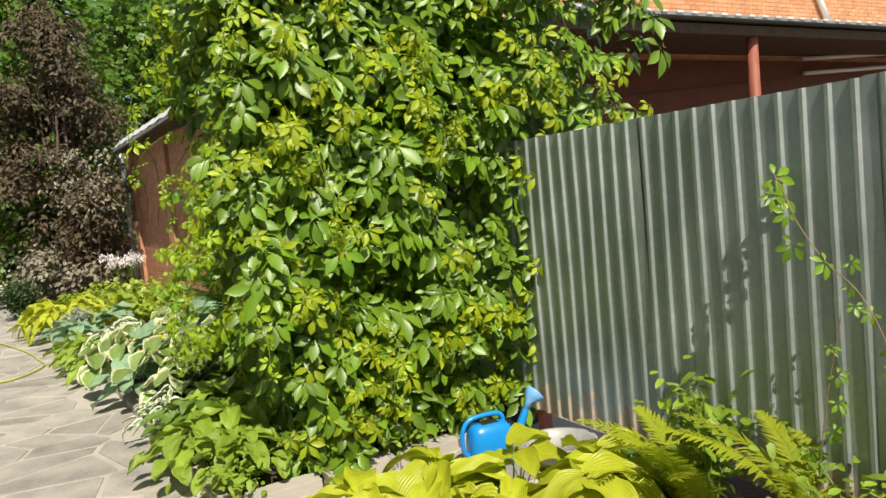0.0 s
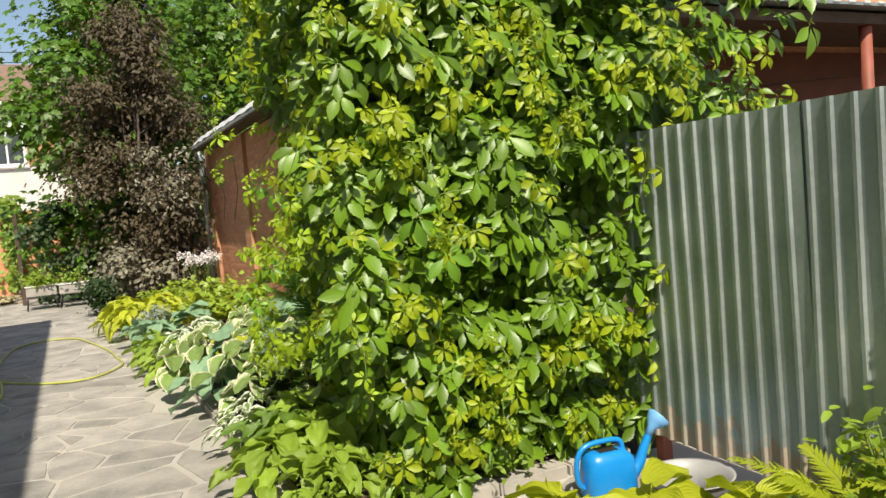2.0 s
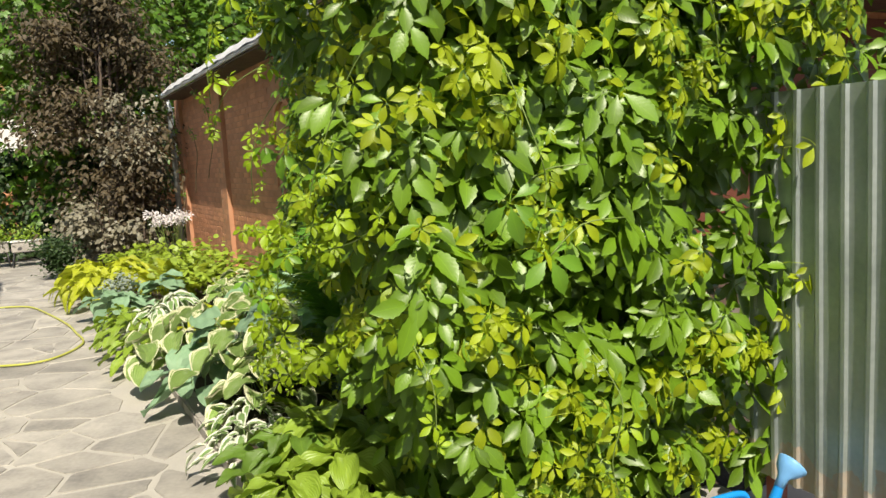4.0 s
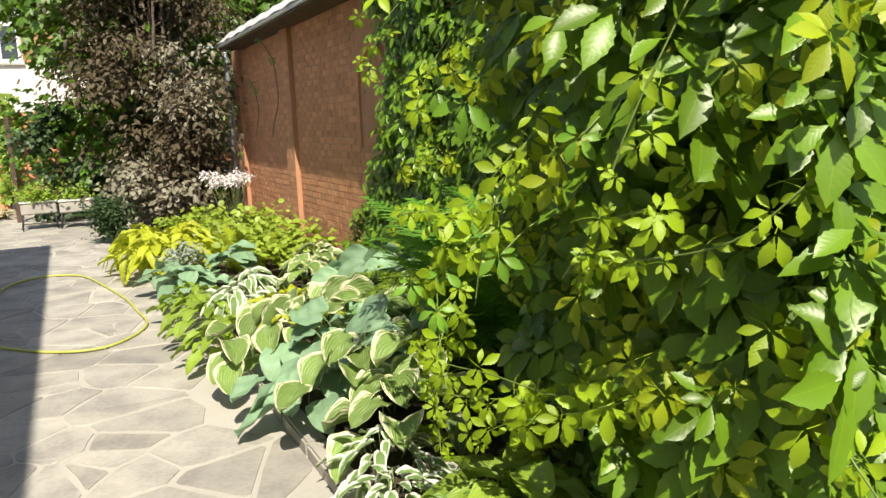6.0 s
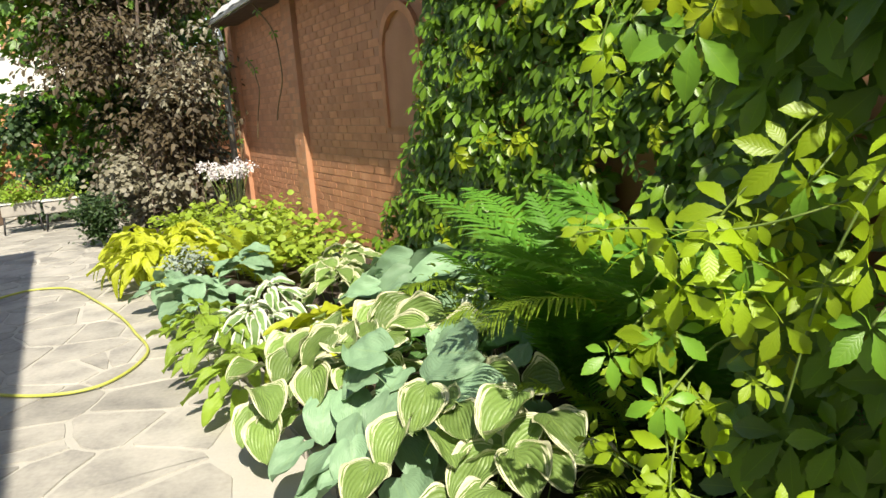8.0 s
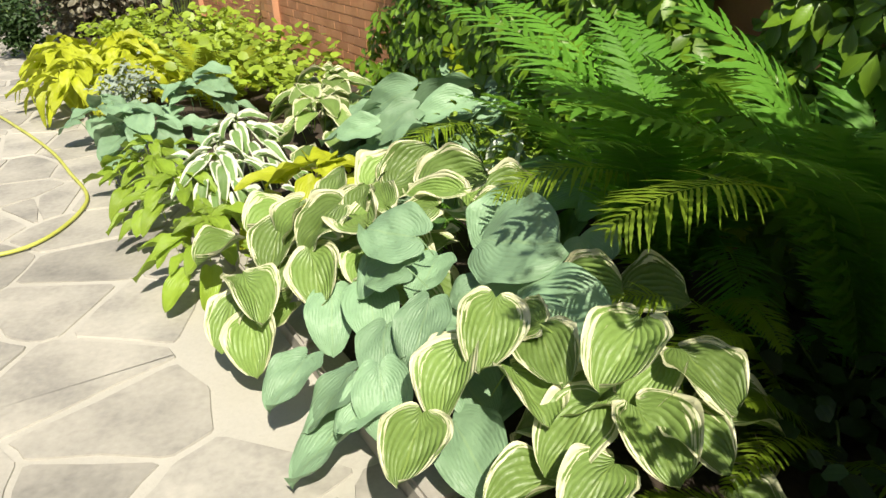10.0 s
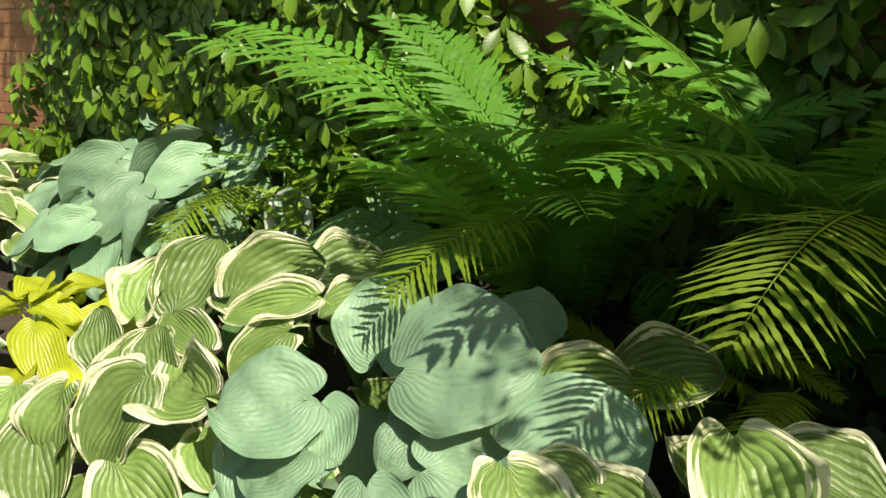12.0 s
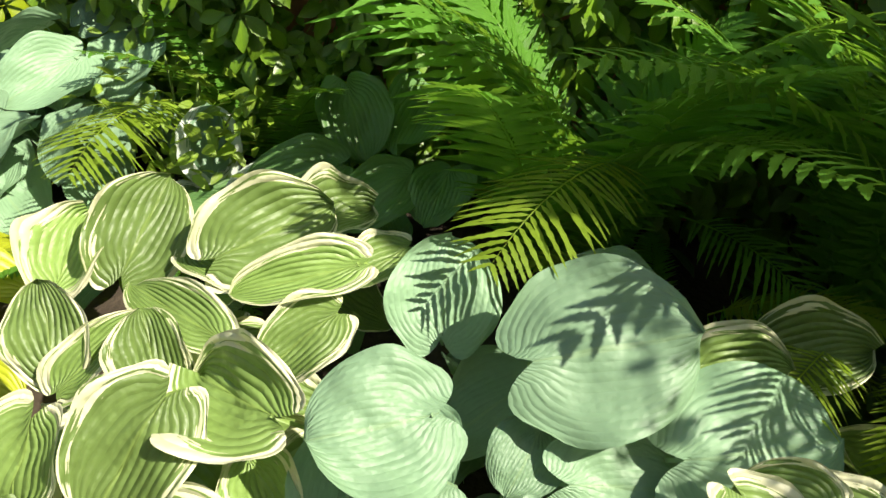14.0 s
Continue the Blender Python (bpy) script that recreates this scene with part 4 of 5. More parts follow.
# beside the fence, near the start of the walk
for k, (n, u, h) in enumerate(((1.78, 3.12, 0.24), (2.12, 3.08, 0.28), (2.42, 2.9, 0.29), (2.66, 2.6, 0.29), (2.45, 2.45, 0.27), (2.05, 2.68, 0.24))):
    hosta("hosta with broad bright yellow-green ribbed leaves", H_LIME, n, u, 20, 0.27, h + 0.05, 0.36, 50 + k, ratio=0.55, droop=0.35, group="yellow hostas by the fence", z0=0.02)
hosta("hosta with upright dark green lance leaves", H_GREEN, 3.00, 2.75, 12, 0.3, 0.2, 0.16, 60, ratio=0.32, group="hostas in the bed", z0=0.03)


# ---- ferns ----
def frond_blade(seed, pairs=30, arch=0.55, sweep=0.25, half=0.17):
    """A frond one unit long along +y: a curved rib with paired toothed leaflets."""
    r = random.Random(seed)
    b = Blade()

    def rib(t):
        return Vector((sweep * t * t * 0.4, t * (1 - 0.12 * t * t), -1.15 * arch * t ** 2.5 + 0.1 * t))
    k = len(b.v)
    for j in range(13):
        p, w = rib(j / 12), 0.006 * (1.1 - j / 12)
        for x, z in ((-w, 0), (0, w), (w, 0)):
            b.v.append(p + Vector((x, 0, z)))
            b.uv.append((0.5, 0.5))
        if j:
            q = k + 3 * j
            b.f += [(q - 3, q - 2, q + 1, q), (q - 2, q - 1, q + 2, q + 1)]
    for i in range(pairs):
        t = 0.1 + 0.88 * i / (pairs - 1)
        ln = half * (math.sin(math.pi * (0.12 + 0.85 * t) ** 1.1) ** 0.7 if t < 0.97 else 0.25) * r.uniform(0.92, 1.06)
        p = rib(t)
        slope = math.degrees(math.atan2((rib(min(1, t + 0.03)) - p).z, 0.03))
        for side in (1, -1):
            sub = Blade()
            sub.leaflet(ln, 0.0165 + 0.004 * r.random(), (0, 0, 0), 0, steps=10, saw=0.2, fold=0.15, droop=r.uniform(0.1, 0.35), peak=0.3)
            m = Matrix.Translation(p) @ pose(0, 0, 0, slope) @ pose(0, 0, 0, 0, 0, -side * (74 - 28 * t + r.uniform(-5, 5))) @ pose(0, 0, 0, r.uniform(-5, 8))
            o = len(b.v)
            b.v += [m @ v for v in sub.v]
            b.uv += sub.uv
            b.f += [tuple(x + o for x in f) for f in sub.f]
    return b


FROND = [frond_blade(3, 46, 0.42, 0.2), frond_blade(4, 48, 0.28, -0.2), frond_blade(5, 46, 0.55, 0.1), frond_blade(6, 40, 0.72, 0.1, 0.21), frond_blade(7, 27, 0.3, 0.1, 0.34)]
FROND_MESH = {m.name: [b.mesh("frond", m) for b in FROND] for m in (M_FERN, M_FERN_LIT, M_FERN_LIME)}


def fern(label, n, u, count, length, material, seed, lean=28, z0=0.05, start=0.0, sweep=360.0):
    """A shuttlecock of fronds."""
    r = random.Random(seed)
    ob = thing("fern", label, "fern", "ferns in the bed", at=at(n, u, z0))
    for i in range(count):
        az = radians(start + sweep * (i + r.uniform(-0.25, 0.25)) / count)
        d = Vector((math.cos(az), math.sin(az), 0))
        a = radians(lean + r.uniform(-8, 14))
        up = Vector((0, 0, math.cos(a))) + d * math.sin(a)
        nrm = Vector((0, 0, math.sin(a))) - d * math.cos(a)
        child("frond", FROND_MESH[material.name][i % 3], ob, aim(d * 0.05, -nrm if nrm.z < 0 else nrm, up, length * r.uniform(0.8, 1.12), r.uniform(-12, 12)))
    return ob


def lone_fronds(plant, material, rows):
    """Fronds from (n, u, z) with the heading and rise of the first part in degrees, a length and a shape."""
    local = plant.matrix_basis.inverted() @ L
    for n, u, z, heading, rise, length, shape in rows:
        h, a = radians(heading), radians(rise)
        d = Vector((math.cos(h), math.sin(h), 0))
        child("frond", FROND_MESH[material.name][shape], plant, local @ aim(Vector((n, u, z)), Vector((0, 0, math.cos(a))) - d * math.sin(a), d * math.cos(a) + Vector((0, 0, math.sin(a))), length))


tall = fern("tall shuttlecock fern with arching green fronds", 2.6, 6.95, 8, 1.0, M_FERN, 1, 10, z0=0.14)
lone_fronds(tall, M_FERN, [(2.56, 6.97, 0.22, 84, 72, 1.32, 3), (2.58, 7.0, 0.22, 60, 78, 1.1, 2), (2.56, 6.98, 0.22, 110, 82, 1.15, 3), (2.55, 6.93, 0.22, 205, 66, 1.12, 1), (2.56, 6.93, 0.22, 238, 76, 1.15, 0), (2.6, 6.92, 0.2, 290, 66, 1.05, 0)])
near_fern = fern("tall shuttlecock fern with arching green fronds", 2.66, 6.22, 8, 1.15, M_FERN, 2, 10, z0=0.15)
lone_fronds(near_fern, M_FERN, [(2.62, 6.24, 0.2, 165, 74, 1.22, 2), (2.62, 6.2, 0.2, 130, 70, 1.2, 2), (2.6, 6.26, 0.2, 110, 78, 1.3, 0), (2.62, 6.2, 0.2, 195, 70, 1.2, 0)])
fern("shaded green fern with arching fronds", 3.0, 7.95, 7, 0.8, M_FERN, 3, 14)
fern("shaded green fern with arching fronds", 2.9, 5.75, 8, 0.8, M_FERN, 4, 24)
fern("shaded green fern with arching fronds", 2.45, 6.66, 6, 0.45, M_FERN, 5, 44)
lone_fronds(tall, M_FERN, [(2.56, 6.7, 0.45, 235, 4, 0.45, 4)])
# fronds that stand in the sun take the lit copy's brighter colour
edge = fern("green fern at the edge of the shade, sunlit fronds coloured brighter", 2.42, 6.86, 3, 0.5, M_FERN, 6, 40, start=150, sweep=90)
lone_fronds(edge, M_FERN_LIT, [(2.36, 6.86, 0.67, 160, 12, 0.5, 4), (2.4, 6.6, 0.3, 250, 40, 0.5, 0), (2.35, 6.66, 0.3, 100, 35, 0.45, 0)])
front = fern("fern at the edge of the shade, sunlight put into its yellow-green", 2.40, 6.14, 4, 0.68, M_FERN_LIT, 7, 30, start=140, sweep=140)
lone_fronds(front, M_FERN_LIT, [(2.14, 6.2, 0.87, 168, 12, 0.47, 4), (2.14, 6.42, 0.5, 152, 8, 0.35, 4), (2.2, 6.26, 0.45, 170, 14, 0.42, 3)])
lone_fronds(fern("green fern at the edge of the shade, sunlit fronds coloured brighter", 2.52, 8.10, 4, 0.55, M_FERN, 8, 50, start=150, sweep=140), M_FERN_LIT, [(2.6, 8.06, 0.5, 186, 16, 0.5, 4)])
fern("small fern beside the cream-edged hosta, coloured as sunlit", 2.1, 5.95, 5, 0.5, M_FERN_LIT, 9, 48, start=140, sweep=160)
fern("yellow-green feathery fern in full sun", 2.1, 10.95, 10, 0.62, M_FERN_LIME, 10, 20)
fern("yellow-green feathery fern in full sun", 2.0, 11.9, 9, 0.6, M_FERN_LIME, 11, 30)
fern("yellow-green fern beside the metal fence", 2.95, 2.3, 7, 0.6, M_FERN_LIME, 12, 16, start=60, sweep=200, z0=0.1)
fern("yellow-green fern beside the metal fence", 2.98, 1.8, 7, 0.66, M_FERN_LIME, 13, 22, start=50, sweep=220, z0=0.12)


# ---- loose leafy plants ----
SMALL = Blade().leaflet(1.0, 0.5, steps=4, saw=0.08, fold=0.25, droop=0.25, peak=0.42)
ROUND = Blade().leaflet(1.0, 0.85, steps=4, saw=0.1, fold=0.15, droop=0.2, peak=0.5)
LOBED = Blade()
for a, s in ((0, 1.0), (48, 0.85), (-48, 0.85), (100, 0.55), (-100, 0.55)):
    LOBED.leaflet(s, 0.55 * s, (0, 0, 0), a, steps=3, saw=0.15, fold=0.1, droop=0.15, peak=0.5)


def leaf_cloud(parent, name, blade, material, places, label):
    ob = new(name, blade.mesh(name, material, places))
    ob.parent = parent
    return tagged(ob, label, kind="stuff")


def herb(name, label, category, n, u, count, spread, height, leaf, blade, material, seed, stems=8, z0=0.05, mat_stem=None):
    """A bushy plant: stems fanning from one foot, leaves along their upper parts."""
    r = random.Random(seed)
    ob = thing(name, label, category, at=at(n, u, z0))
    lines = []
    for k in range(stems):
        a = r.uniform(0, 2 * math.pi)
        s = spread * math.sqrt(r.random())
        top = Vector((math.cos(a) * s, math.sin(a) * s, height * r.uniform(0.65, 1.05)))
        line = spline([(0, 0, -0.02), (top.x * 0.35, top.y * 0.35, top.z * 0.55), top], 5)
        lines.append(line)
        part("stem", tubed(line, [0.006 - 0.0003 * i for i in range(len(line))], 4), mat_stem or M_STEM, ob)
    places = []
    for i in range(count):
        line = lines[i % stems]
        p = line[r.randrange(3, len(line))] + Vector((r.gauss(0, 0.28 * spread), r.gauss(0, 0.28 * spread), r.gauss(0, 0.09 * height)))
        if p.z < 0.03:
            p.z = 0.03 + 0.05 * r.random()
        d = Vector((r.gauss(0, 1), r.gauss(0, 1), r.gauss(-0.1, 0.4)))
        places.append(aim(p, Vector((r.gauss(0, 0.4), r.gauss(-0.2, 0.4), 0.9)), d, leaf * r.uniform(0.6, 1.25)))
    leaf_cloud(ob, "foliage", blade, material, places, "loose small leaves")
    return ob


herb("herb", "leafy green herb in the bed", "herb", 1.55, 4.2, 220, 0.24, 0.2, 0.055, SMALL, M_HERB, 1)
herb("herb", "leafy green herb in the bed", "herb", 1.95, 4.18, 200, 0.24, 0.25, 0.06, SMALL, M_HERB, 2)
herb("herb", "leafy green herb in the bed", "herb", 2.5, 4.12, 160, 0.25, 0.16, 0.05, SMALL, M_HERB, 3)
for k, (n, u, s, h) in enumerate(((2.25, 11.4, 0.4, 0.5), (2.55, 10.6, 0.4, 0.45), (2.4, 12.4, 0.45, 0.5), (2.05, 13.4, 0.45, 0.55), (2.7, 13.2, 0.45, 0.55), (2.7, 11.6, 0.4, 0.5), (1.9, 14.1, 0.4, 0.45))):
    herb("perennial", "broad-leaved lime-green garden perennial", "perennial", n, u, 330, s, h * 0.88, 0.085, ROUND, M_HERB_LIME, 10 + k, 10)
herb("perennial", "silver-grey lacy foliage plant", "perennial", 1.42, 11.15, 500, 0.26, 0.36, 0.05, SMALL, M_SILVER, 20, 12)
herb("perennial", "light green bushy plant at the fence", "perennial", 3.05, 2.35, 200, 0.26, 0.56, 0.075, SMALL, M_HERB, 21, 12)
herb("perennial", "low green leafy plant at the fence foot", "perennial", 2.95, 1.6, 300, 0.35, 0.45, 0.06, SMALL, M_HERB, 22, 12)
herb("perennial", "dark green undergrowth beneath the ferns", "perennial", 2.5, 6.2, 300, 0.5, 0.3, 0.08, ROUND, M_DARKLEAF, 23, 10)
herb("perennial", "fine green foliage behind the hostas", "perennial", 2.62, 8.05, 260, 0.25, 0.5, 0.06, SMALL, M_HERB, 24, 10)
herb("dwarf_conifer", "low dark green feathery shrub on the paving edge", "shrub", 1.0, 15.1, 1500, 0.34, 0.6, 0.07, SMALL, M_DARKLEAF, 25, 14, z0=0.0)


def flowers(n, u, height, heads, seed):
    ob = thing("flowering_plant", "plant with loose white flower heads", "flowers", at=at(n, u, 0.05))
    r = random.Random(seed)
    places = []
    for k in range(heads):
        a, s = r.uniform(0, 6.28), 0.36 * math.sqrt(r.random())
        top = Vector((math.cos(a) * s, math.sin(a) * s, height * r.uniform(0.85, 1.05)))
        part("stem", tubed(spline([(top.x * 0.3, top.y * 0.3, 0), top * 0.6, top], 4), 0.004, 4), M_STEM, ob)
        for j in range(26):
            places.append(aim(top + Vector((r.gauss(0, 0.045), r.gauss(0, 0.045), r.gauss(0, 0.035))), rv(0.5) + Vector((0, -0.3, 0.8)), rv(1), 0.05 * r.uniform(0.7, 1.2)))
    leaf_cloud(ob, "petals", SMALL, M_PETAL, places, "white petals")
    return ob


flowers(2.62, 14.6, 0.85, 13, 1)
flowers(2.35, 15.0, 0.95, 3, 2)
flowers(2.8, 15.2, 0.8, 8, 3)


# ---- trailing shoots of the creeper ----
SH = [
    [(1.8, 4.05, 2.15), (1.62, 4.15, 1.92), (1.51, 4.26, 1.62), (1.48, 4.32, 1.45)],
    [(1.85, 3.95, 1.62), (1.66, 3.98, 1.48), (1.6, 4.1, 1.36), (1.56, 4.3, 1.3), (1.53, 4.45, 1.28)],
    [(1.75, 4.3, 1.5), (1.6, 4.28, 1.42), (1.55, 4.42, 1.36), (1.53, 4.55, 1.22)],
    [(1.8, 4.8, 1.75), (1.62, 4.88, 1.5), (1.56, 4.96, 1.3), (1.55, 5.03, 1.05)],
    [(1.8, 4.95, 1.42), (1.7, 5.05, 1.36), (1.62, 5.2, 1.31), (1.55, 5.4, 1.3), (1.5, 5.55, 1.27)],
    [(1.78, 5.15, 1.5), (1.66, 5.28, 1.3), (1.58, 5.33, 1.12), (1.56, 5.31, 0.98), (1.55, 5.28, 0.8)],
    [(1.8, 5.1, 1.2), (1.64, 5.3, 1.16), (1.55, 5.39, 1.08), (1.51, 5.42, 1.0)],
    [(1.85, 4.6, 0.95), (1.68, 4.65, 0.9), (1.62, 4.7, 0.86), (1.58, 5.0, 0.84), (1.56, 5.3, 0.8), (1.54, 5.5, 0.82)],
    [(1.85, 4.9, 0.78), (1.7, 5.0, 0.74), (1.6, 5.2, 0.7), (1.56, 5.45, 0.66)],
    [(1.75, 4.4, 0.95), (1.64, 4.6, 0.85), (1.58, 4.9, 0.72), (1.56, 5.1, 0.6)],
    [(1.62, 5.3, 1.0), (1.53, 5.26, 0.85), (1.5, 5.22, 0.68), (1.5, 5.2, 0.5)],
    [(1.8, 5.4, 2.0), (1.66, 5.5, 1.78), (1.62, 5.55, 1.6), (1.63, 5.6, 1.45)],
    [(1.7, 5.2, 2.6), (1.5, 5.3, 2.4), (1.42, 5.38, 2.15), (1.42, 5.42, 1.9)],
    [(1.72, 5.3, 2.1), (1.52, 5.4, 1.98), (1.46, 5.5, 1.85), (1.44, 5.56, 1.7)],
    [(2.0, 3.85, 1.9), (2.0, 3.72, 1.7), (2.05, 3.7, 1.5), (2.0, 3.7, 1.3)],
    [(1.75, 4.05, 1.2), (1.64, 3.9, 1.05), (1.66, 3.8, 0.9), (1.66, 3.8, 0.7)],
    [(2.7, 3.85, 2.4), (2.72, 3.72, 2.25), (2.8, 3.7, 2.05), (2.85, 3.72, 1.9)],
    [(1.76, 3.98, 2.6), (1.66, 3.85, 2.45), (1.62, 3.85, 2.3), (1.6, 3.9, 2.1)],
    [(2.3, 3.82, 0.9), (2.3, 3.66, 0.75), (2.25, 3.66, 0.55), (2.3, 3.68, 0.4)],
    [(3.4, 3.7, 2.7), (3.45, 3.56, 2.55), (3.5, 3.54, 2.35), (3.55, 3.56, 2.2)],
]
for k, pts in enumerate(SH):
    strand(creeper, pts, True, 12 if k < 11 else 9, 100 + k, size=(0.6, 1.05) if 2 < k < 10 else (0.45, 0.9))
# large light-green leaves standing out towards the walk
lrng = random.Random(77)
for k, (n, u, z, size) in enumerate([(1.73, 5.26, 1.24, 1.25), (1.59, 5.31, 1.107, 0.95), (1.55, 5.3, 0.98, 1.0), (1.5, 5.39, 1.06, 0.8), (1.75, 5.15, 1.38, 0.8), (1.68, 5.51, 1.7, 1.1), (1.74, 5.4, 1.66, 1.5), (1.74, 5.02, 1.15, 0.85), (1.63, 5.45, 1.14, 0.6), (1.56, 4.9, 1.22, 0.9), (1.62, 4.6, 1.55, 0.8), (1.95, 3.76, 1.45, 1.7), (2.05, 3.7, 1.27, 1.5)]):
    line = spline([(n + 0.28, u - 0.04, z + 0.1), (n + 0.12, u - 0.02, z + 0.09), (n + 0.005, u, z)], 4)
    part("shoot", tubed(line, 0.0025, 5), M_STEM, creeper, "thin trailing shoot")
    child("leaf", MID_MESH[k % 3], creeper, aim((n, u, z), (-0.7 + lrng.gauss(0, 0.15), -0.65 + lrng.gauss(0, 0.15), 0.45), (lrng.gauss(0, 0.3), lrng.gauss(0, 0.3), -1), size * 0.85))
part("tendril", tubed(spline([(3.5, 3.95, 2.75), (3.62, 3.85, 2.62), (3.75, 3.8, 2.35), (3.95, 3.8, 2.22), (4.1, 3.8, 2.24)], 6), 0.004, 5), M_VINE, creeper, "bare brown tendril")
fence_vine = thing("fence_creeper", "young creeper shoots climbing the metal fence", "climbing plant", at=L.copy())
strand(fence_vine, [(3.12, 2.02, 1.48), (3.08, 1.95, 1.4), (3.04, 1.88, 1.3), (3.05, 1.79, 1.16), (3.05, 1.67, 1.05), (3.05, 1.58, 0.87), (3.04, 1.5, 0.6)], False, 12, 140, size=(0.45, 0.7))
strand(fence_vine, [(3.06, 1.9, 0.1), (3.05, 1.85, 0.4), (3.05, 1.8, 0.7), (3.06, 1.74, 0.98)], False, 9, 141, size=(0.45, 0.7))
strand(fence_vine, [(3.02, 1.5, 0.1), (3.0, 1.45, 0.4), (3.02, 1.42, 0.75)], False, 8, 142, size=(0.5, 0.8))
shed_vine = thing("shed_vine", "bare hanging vine strands on the brick wall", "climbing plant", at=L.copy())
for k, pts in enumerate((((2.86, 15.7, 2.86), (3.08, 15.9, 2.2), (3.12, 15.95, 1.5), (3.12, 15.9, 0.7)), ((3.12, 14.9, 2.3), (3.13, 14.6, 2.1), (3.14, 14.55, 1.8), (3.13, 14.9, 1.2)), ((2.9, 13.5, 2.88), (3.1, 13.3, 2.4), (3.13, 13.35, 1.9), (3.12, 13.75, 1.45)))):
    line = spline(pts, 8)
    line = [p + Vector((0, 0.03 * math.sin(7 * i), 0)) for i, p in enumerate(line)]
    part("shoot", tubed(line, 0.008, 5), M_VINE, shed_vine)
    for i in range(6 if k == 0 else 2):
        child("leaf", MID_MESH[i % 2], shed_vine, aim(line[3 + 4 * i], (-1, -0.5, 0.4), (0.1, 0.3, -1), 0.9))


# ---- yellow garden hose on the paving ----
hose_pts = [(-3.2, 11.5), (-1.6, 11.7), (-0.68, 11.2), (-0.3, 10.0), (0.17, 9.33), (0.62, 9.17), (0.95, 9.65), (0.93, 10.3), (0.87, 10.9), (0.72, 11.7), (0.55, 12.4), (0.32, 12.65), (0.07, 12.66), (-0.2, 12.3), (-0.3, 11.3), (-0.27, 10.31), (-0.15, 9.2), (-0.22, 8.5), (-0.5, 8.15), (-1.6, 7.8), (-2.6, 8.0)]
hose = part("garden_hose", tubed(spline([(n, u, 0.014 + (0.024 if i == 15 else 0)) for i, (n, u) in enumerate(hose_pts)], 10), 0.0105, 8), M_HOSE, None)
hose.matrix_basis = L
tagged(hose, "yellow-green rubber garden hose looped on the paving", "hose")


# ---- watering can and basin ----
def watering_can(m):
    ob = thing("watering_can", "bright blue plastic watering can on the ground", "watering can", at=m)
    bm = bmesh.new()
    rings = []
    for z, lx, ly, sh in ((0.0, 0.125, 0.075, 0), (0.02, 0.135, 0.085, 0), (0.12, 0.135, 0.085, 0), (0.19, 0.125, 0.08, 0.0), (0.225, 0.1, 0.06, -0.01), (0.232, 0.07, 0.045, -0.015)):
        rings.append([bm.verts.new((sh + lx * math.copysign(abs(math.cos(a)) ** 0.55, math.cos(a)), ly * math.copysign(abs(math.sin(a)) ** 0.55, math.sin(a)), z)) for a in np.linspace(0, 2 * math.pi, 25)[:-1]])
    for a, b in zip(rings, rings[1:]):
        for k in range(24):
            bm.faces.new((a[k], a[(k + 1) % 24], b[(k + 1) % 24], b[k])).smooth = True
    bm.faces.new(rings[0][::-1])
    bm.faces.new(rings[-1])
    part("body", bm, M_BLUE, ob)
    part("handle", tubed(spline([(0.09, 0, 0.21), (0.07, 0, 0.265), (-0.02, 0, 0.275), (-0.12, 0, 0.262), (-0.165, 0, 0.2), (-0.165, 0, 0.1), (-0.13, 0, 0.06)], 6), 0.014, 8), M_BLUE, ob)
    # no hole is cut: a black slab paints the opening's inner shade
    part("filler_hole", boxed(-0.06, 0.05, -0.04, 0.04, 0.222, 0.2335, bevel=0.004), M_BLACK, ob, "black slab for the shade inside the filler opening")
    part("spout", tubed(spline([(0.1, 0, 0.05), (0.17, 0, 0.12), (0.21, 0, 0.2), (0.245, 0, 0.27)], 6), [0.034 - 0.0009 * i for i in range(19)], 10), M_BLUE, ob)
    part("neck", tubed([(0.24, 0, 0.26), (0.262, 0, 0.295), (0.28, 0, 0.315), (0.305, 0, 0.335), (0.311, 0, 0.34)], [0.02, 0.022, 0.045, 0.06, 0.058], 16), M_PALEBLUE, ob, "pale blue sprinkler rose")
    return ob


watering_can(at(2.81, 3.66, 0.0, -8))


def basin(m):
    ob = thing("basin", "old grey enamel basin beside the watering can", "basin", at=m)
    bm = bmesh.new()
    prof = ((0.0, 0.005), (0.12, 0.005), (0.17, 0.1), (0.185, 0.135), (0.2, 0.14), (0.2, 0.134), (0.187, 0.128), (0.175, 0.1), (0.125, 0.0), (0.0, 0.0))
    rings = [[bm.verts.new((r * math.cos(a), r * math.sin(a), z)) for a in np.linspace(0, 2 * math.pi, 33)[:-1]] for r, z in prof[1:-1]]
    for a, b in zip(rings, rings[1:]):
        for k in range(32):
            bm.faces.new((a[k], a[(k + 1) % 32], b[(k + 1) % 32], b[k])).smooth = True
    bm.faces.new(rings[0])
    bm.faces.new(rings[-1])
    part("bowl", bm, M_ENAMEL, ob)
    return ob


basin(at(3.06, 3.36, 0.0))


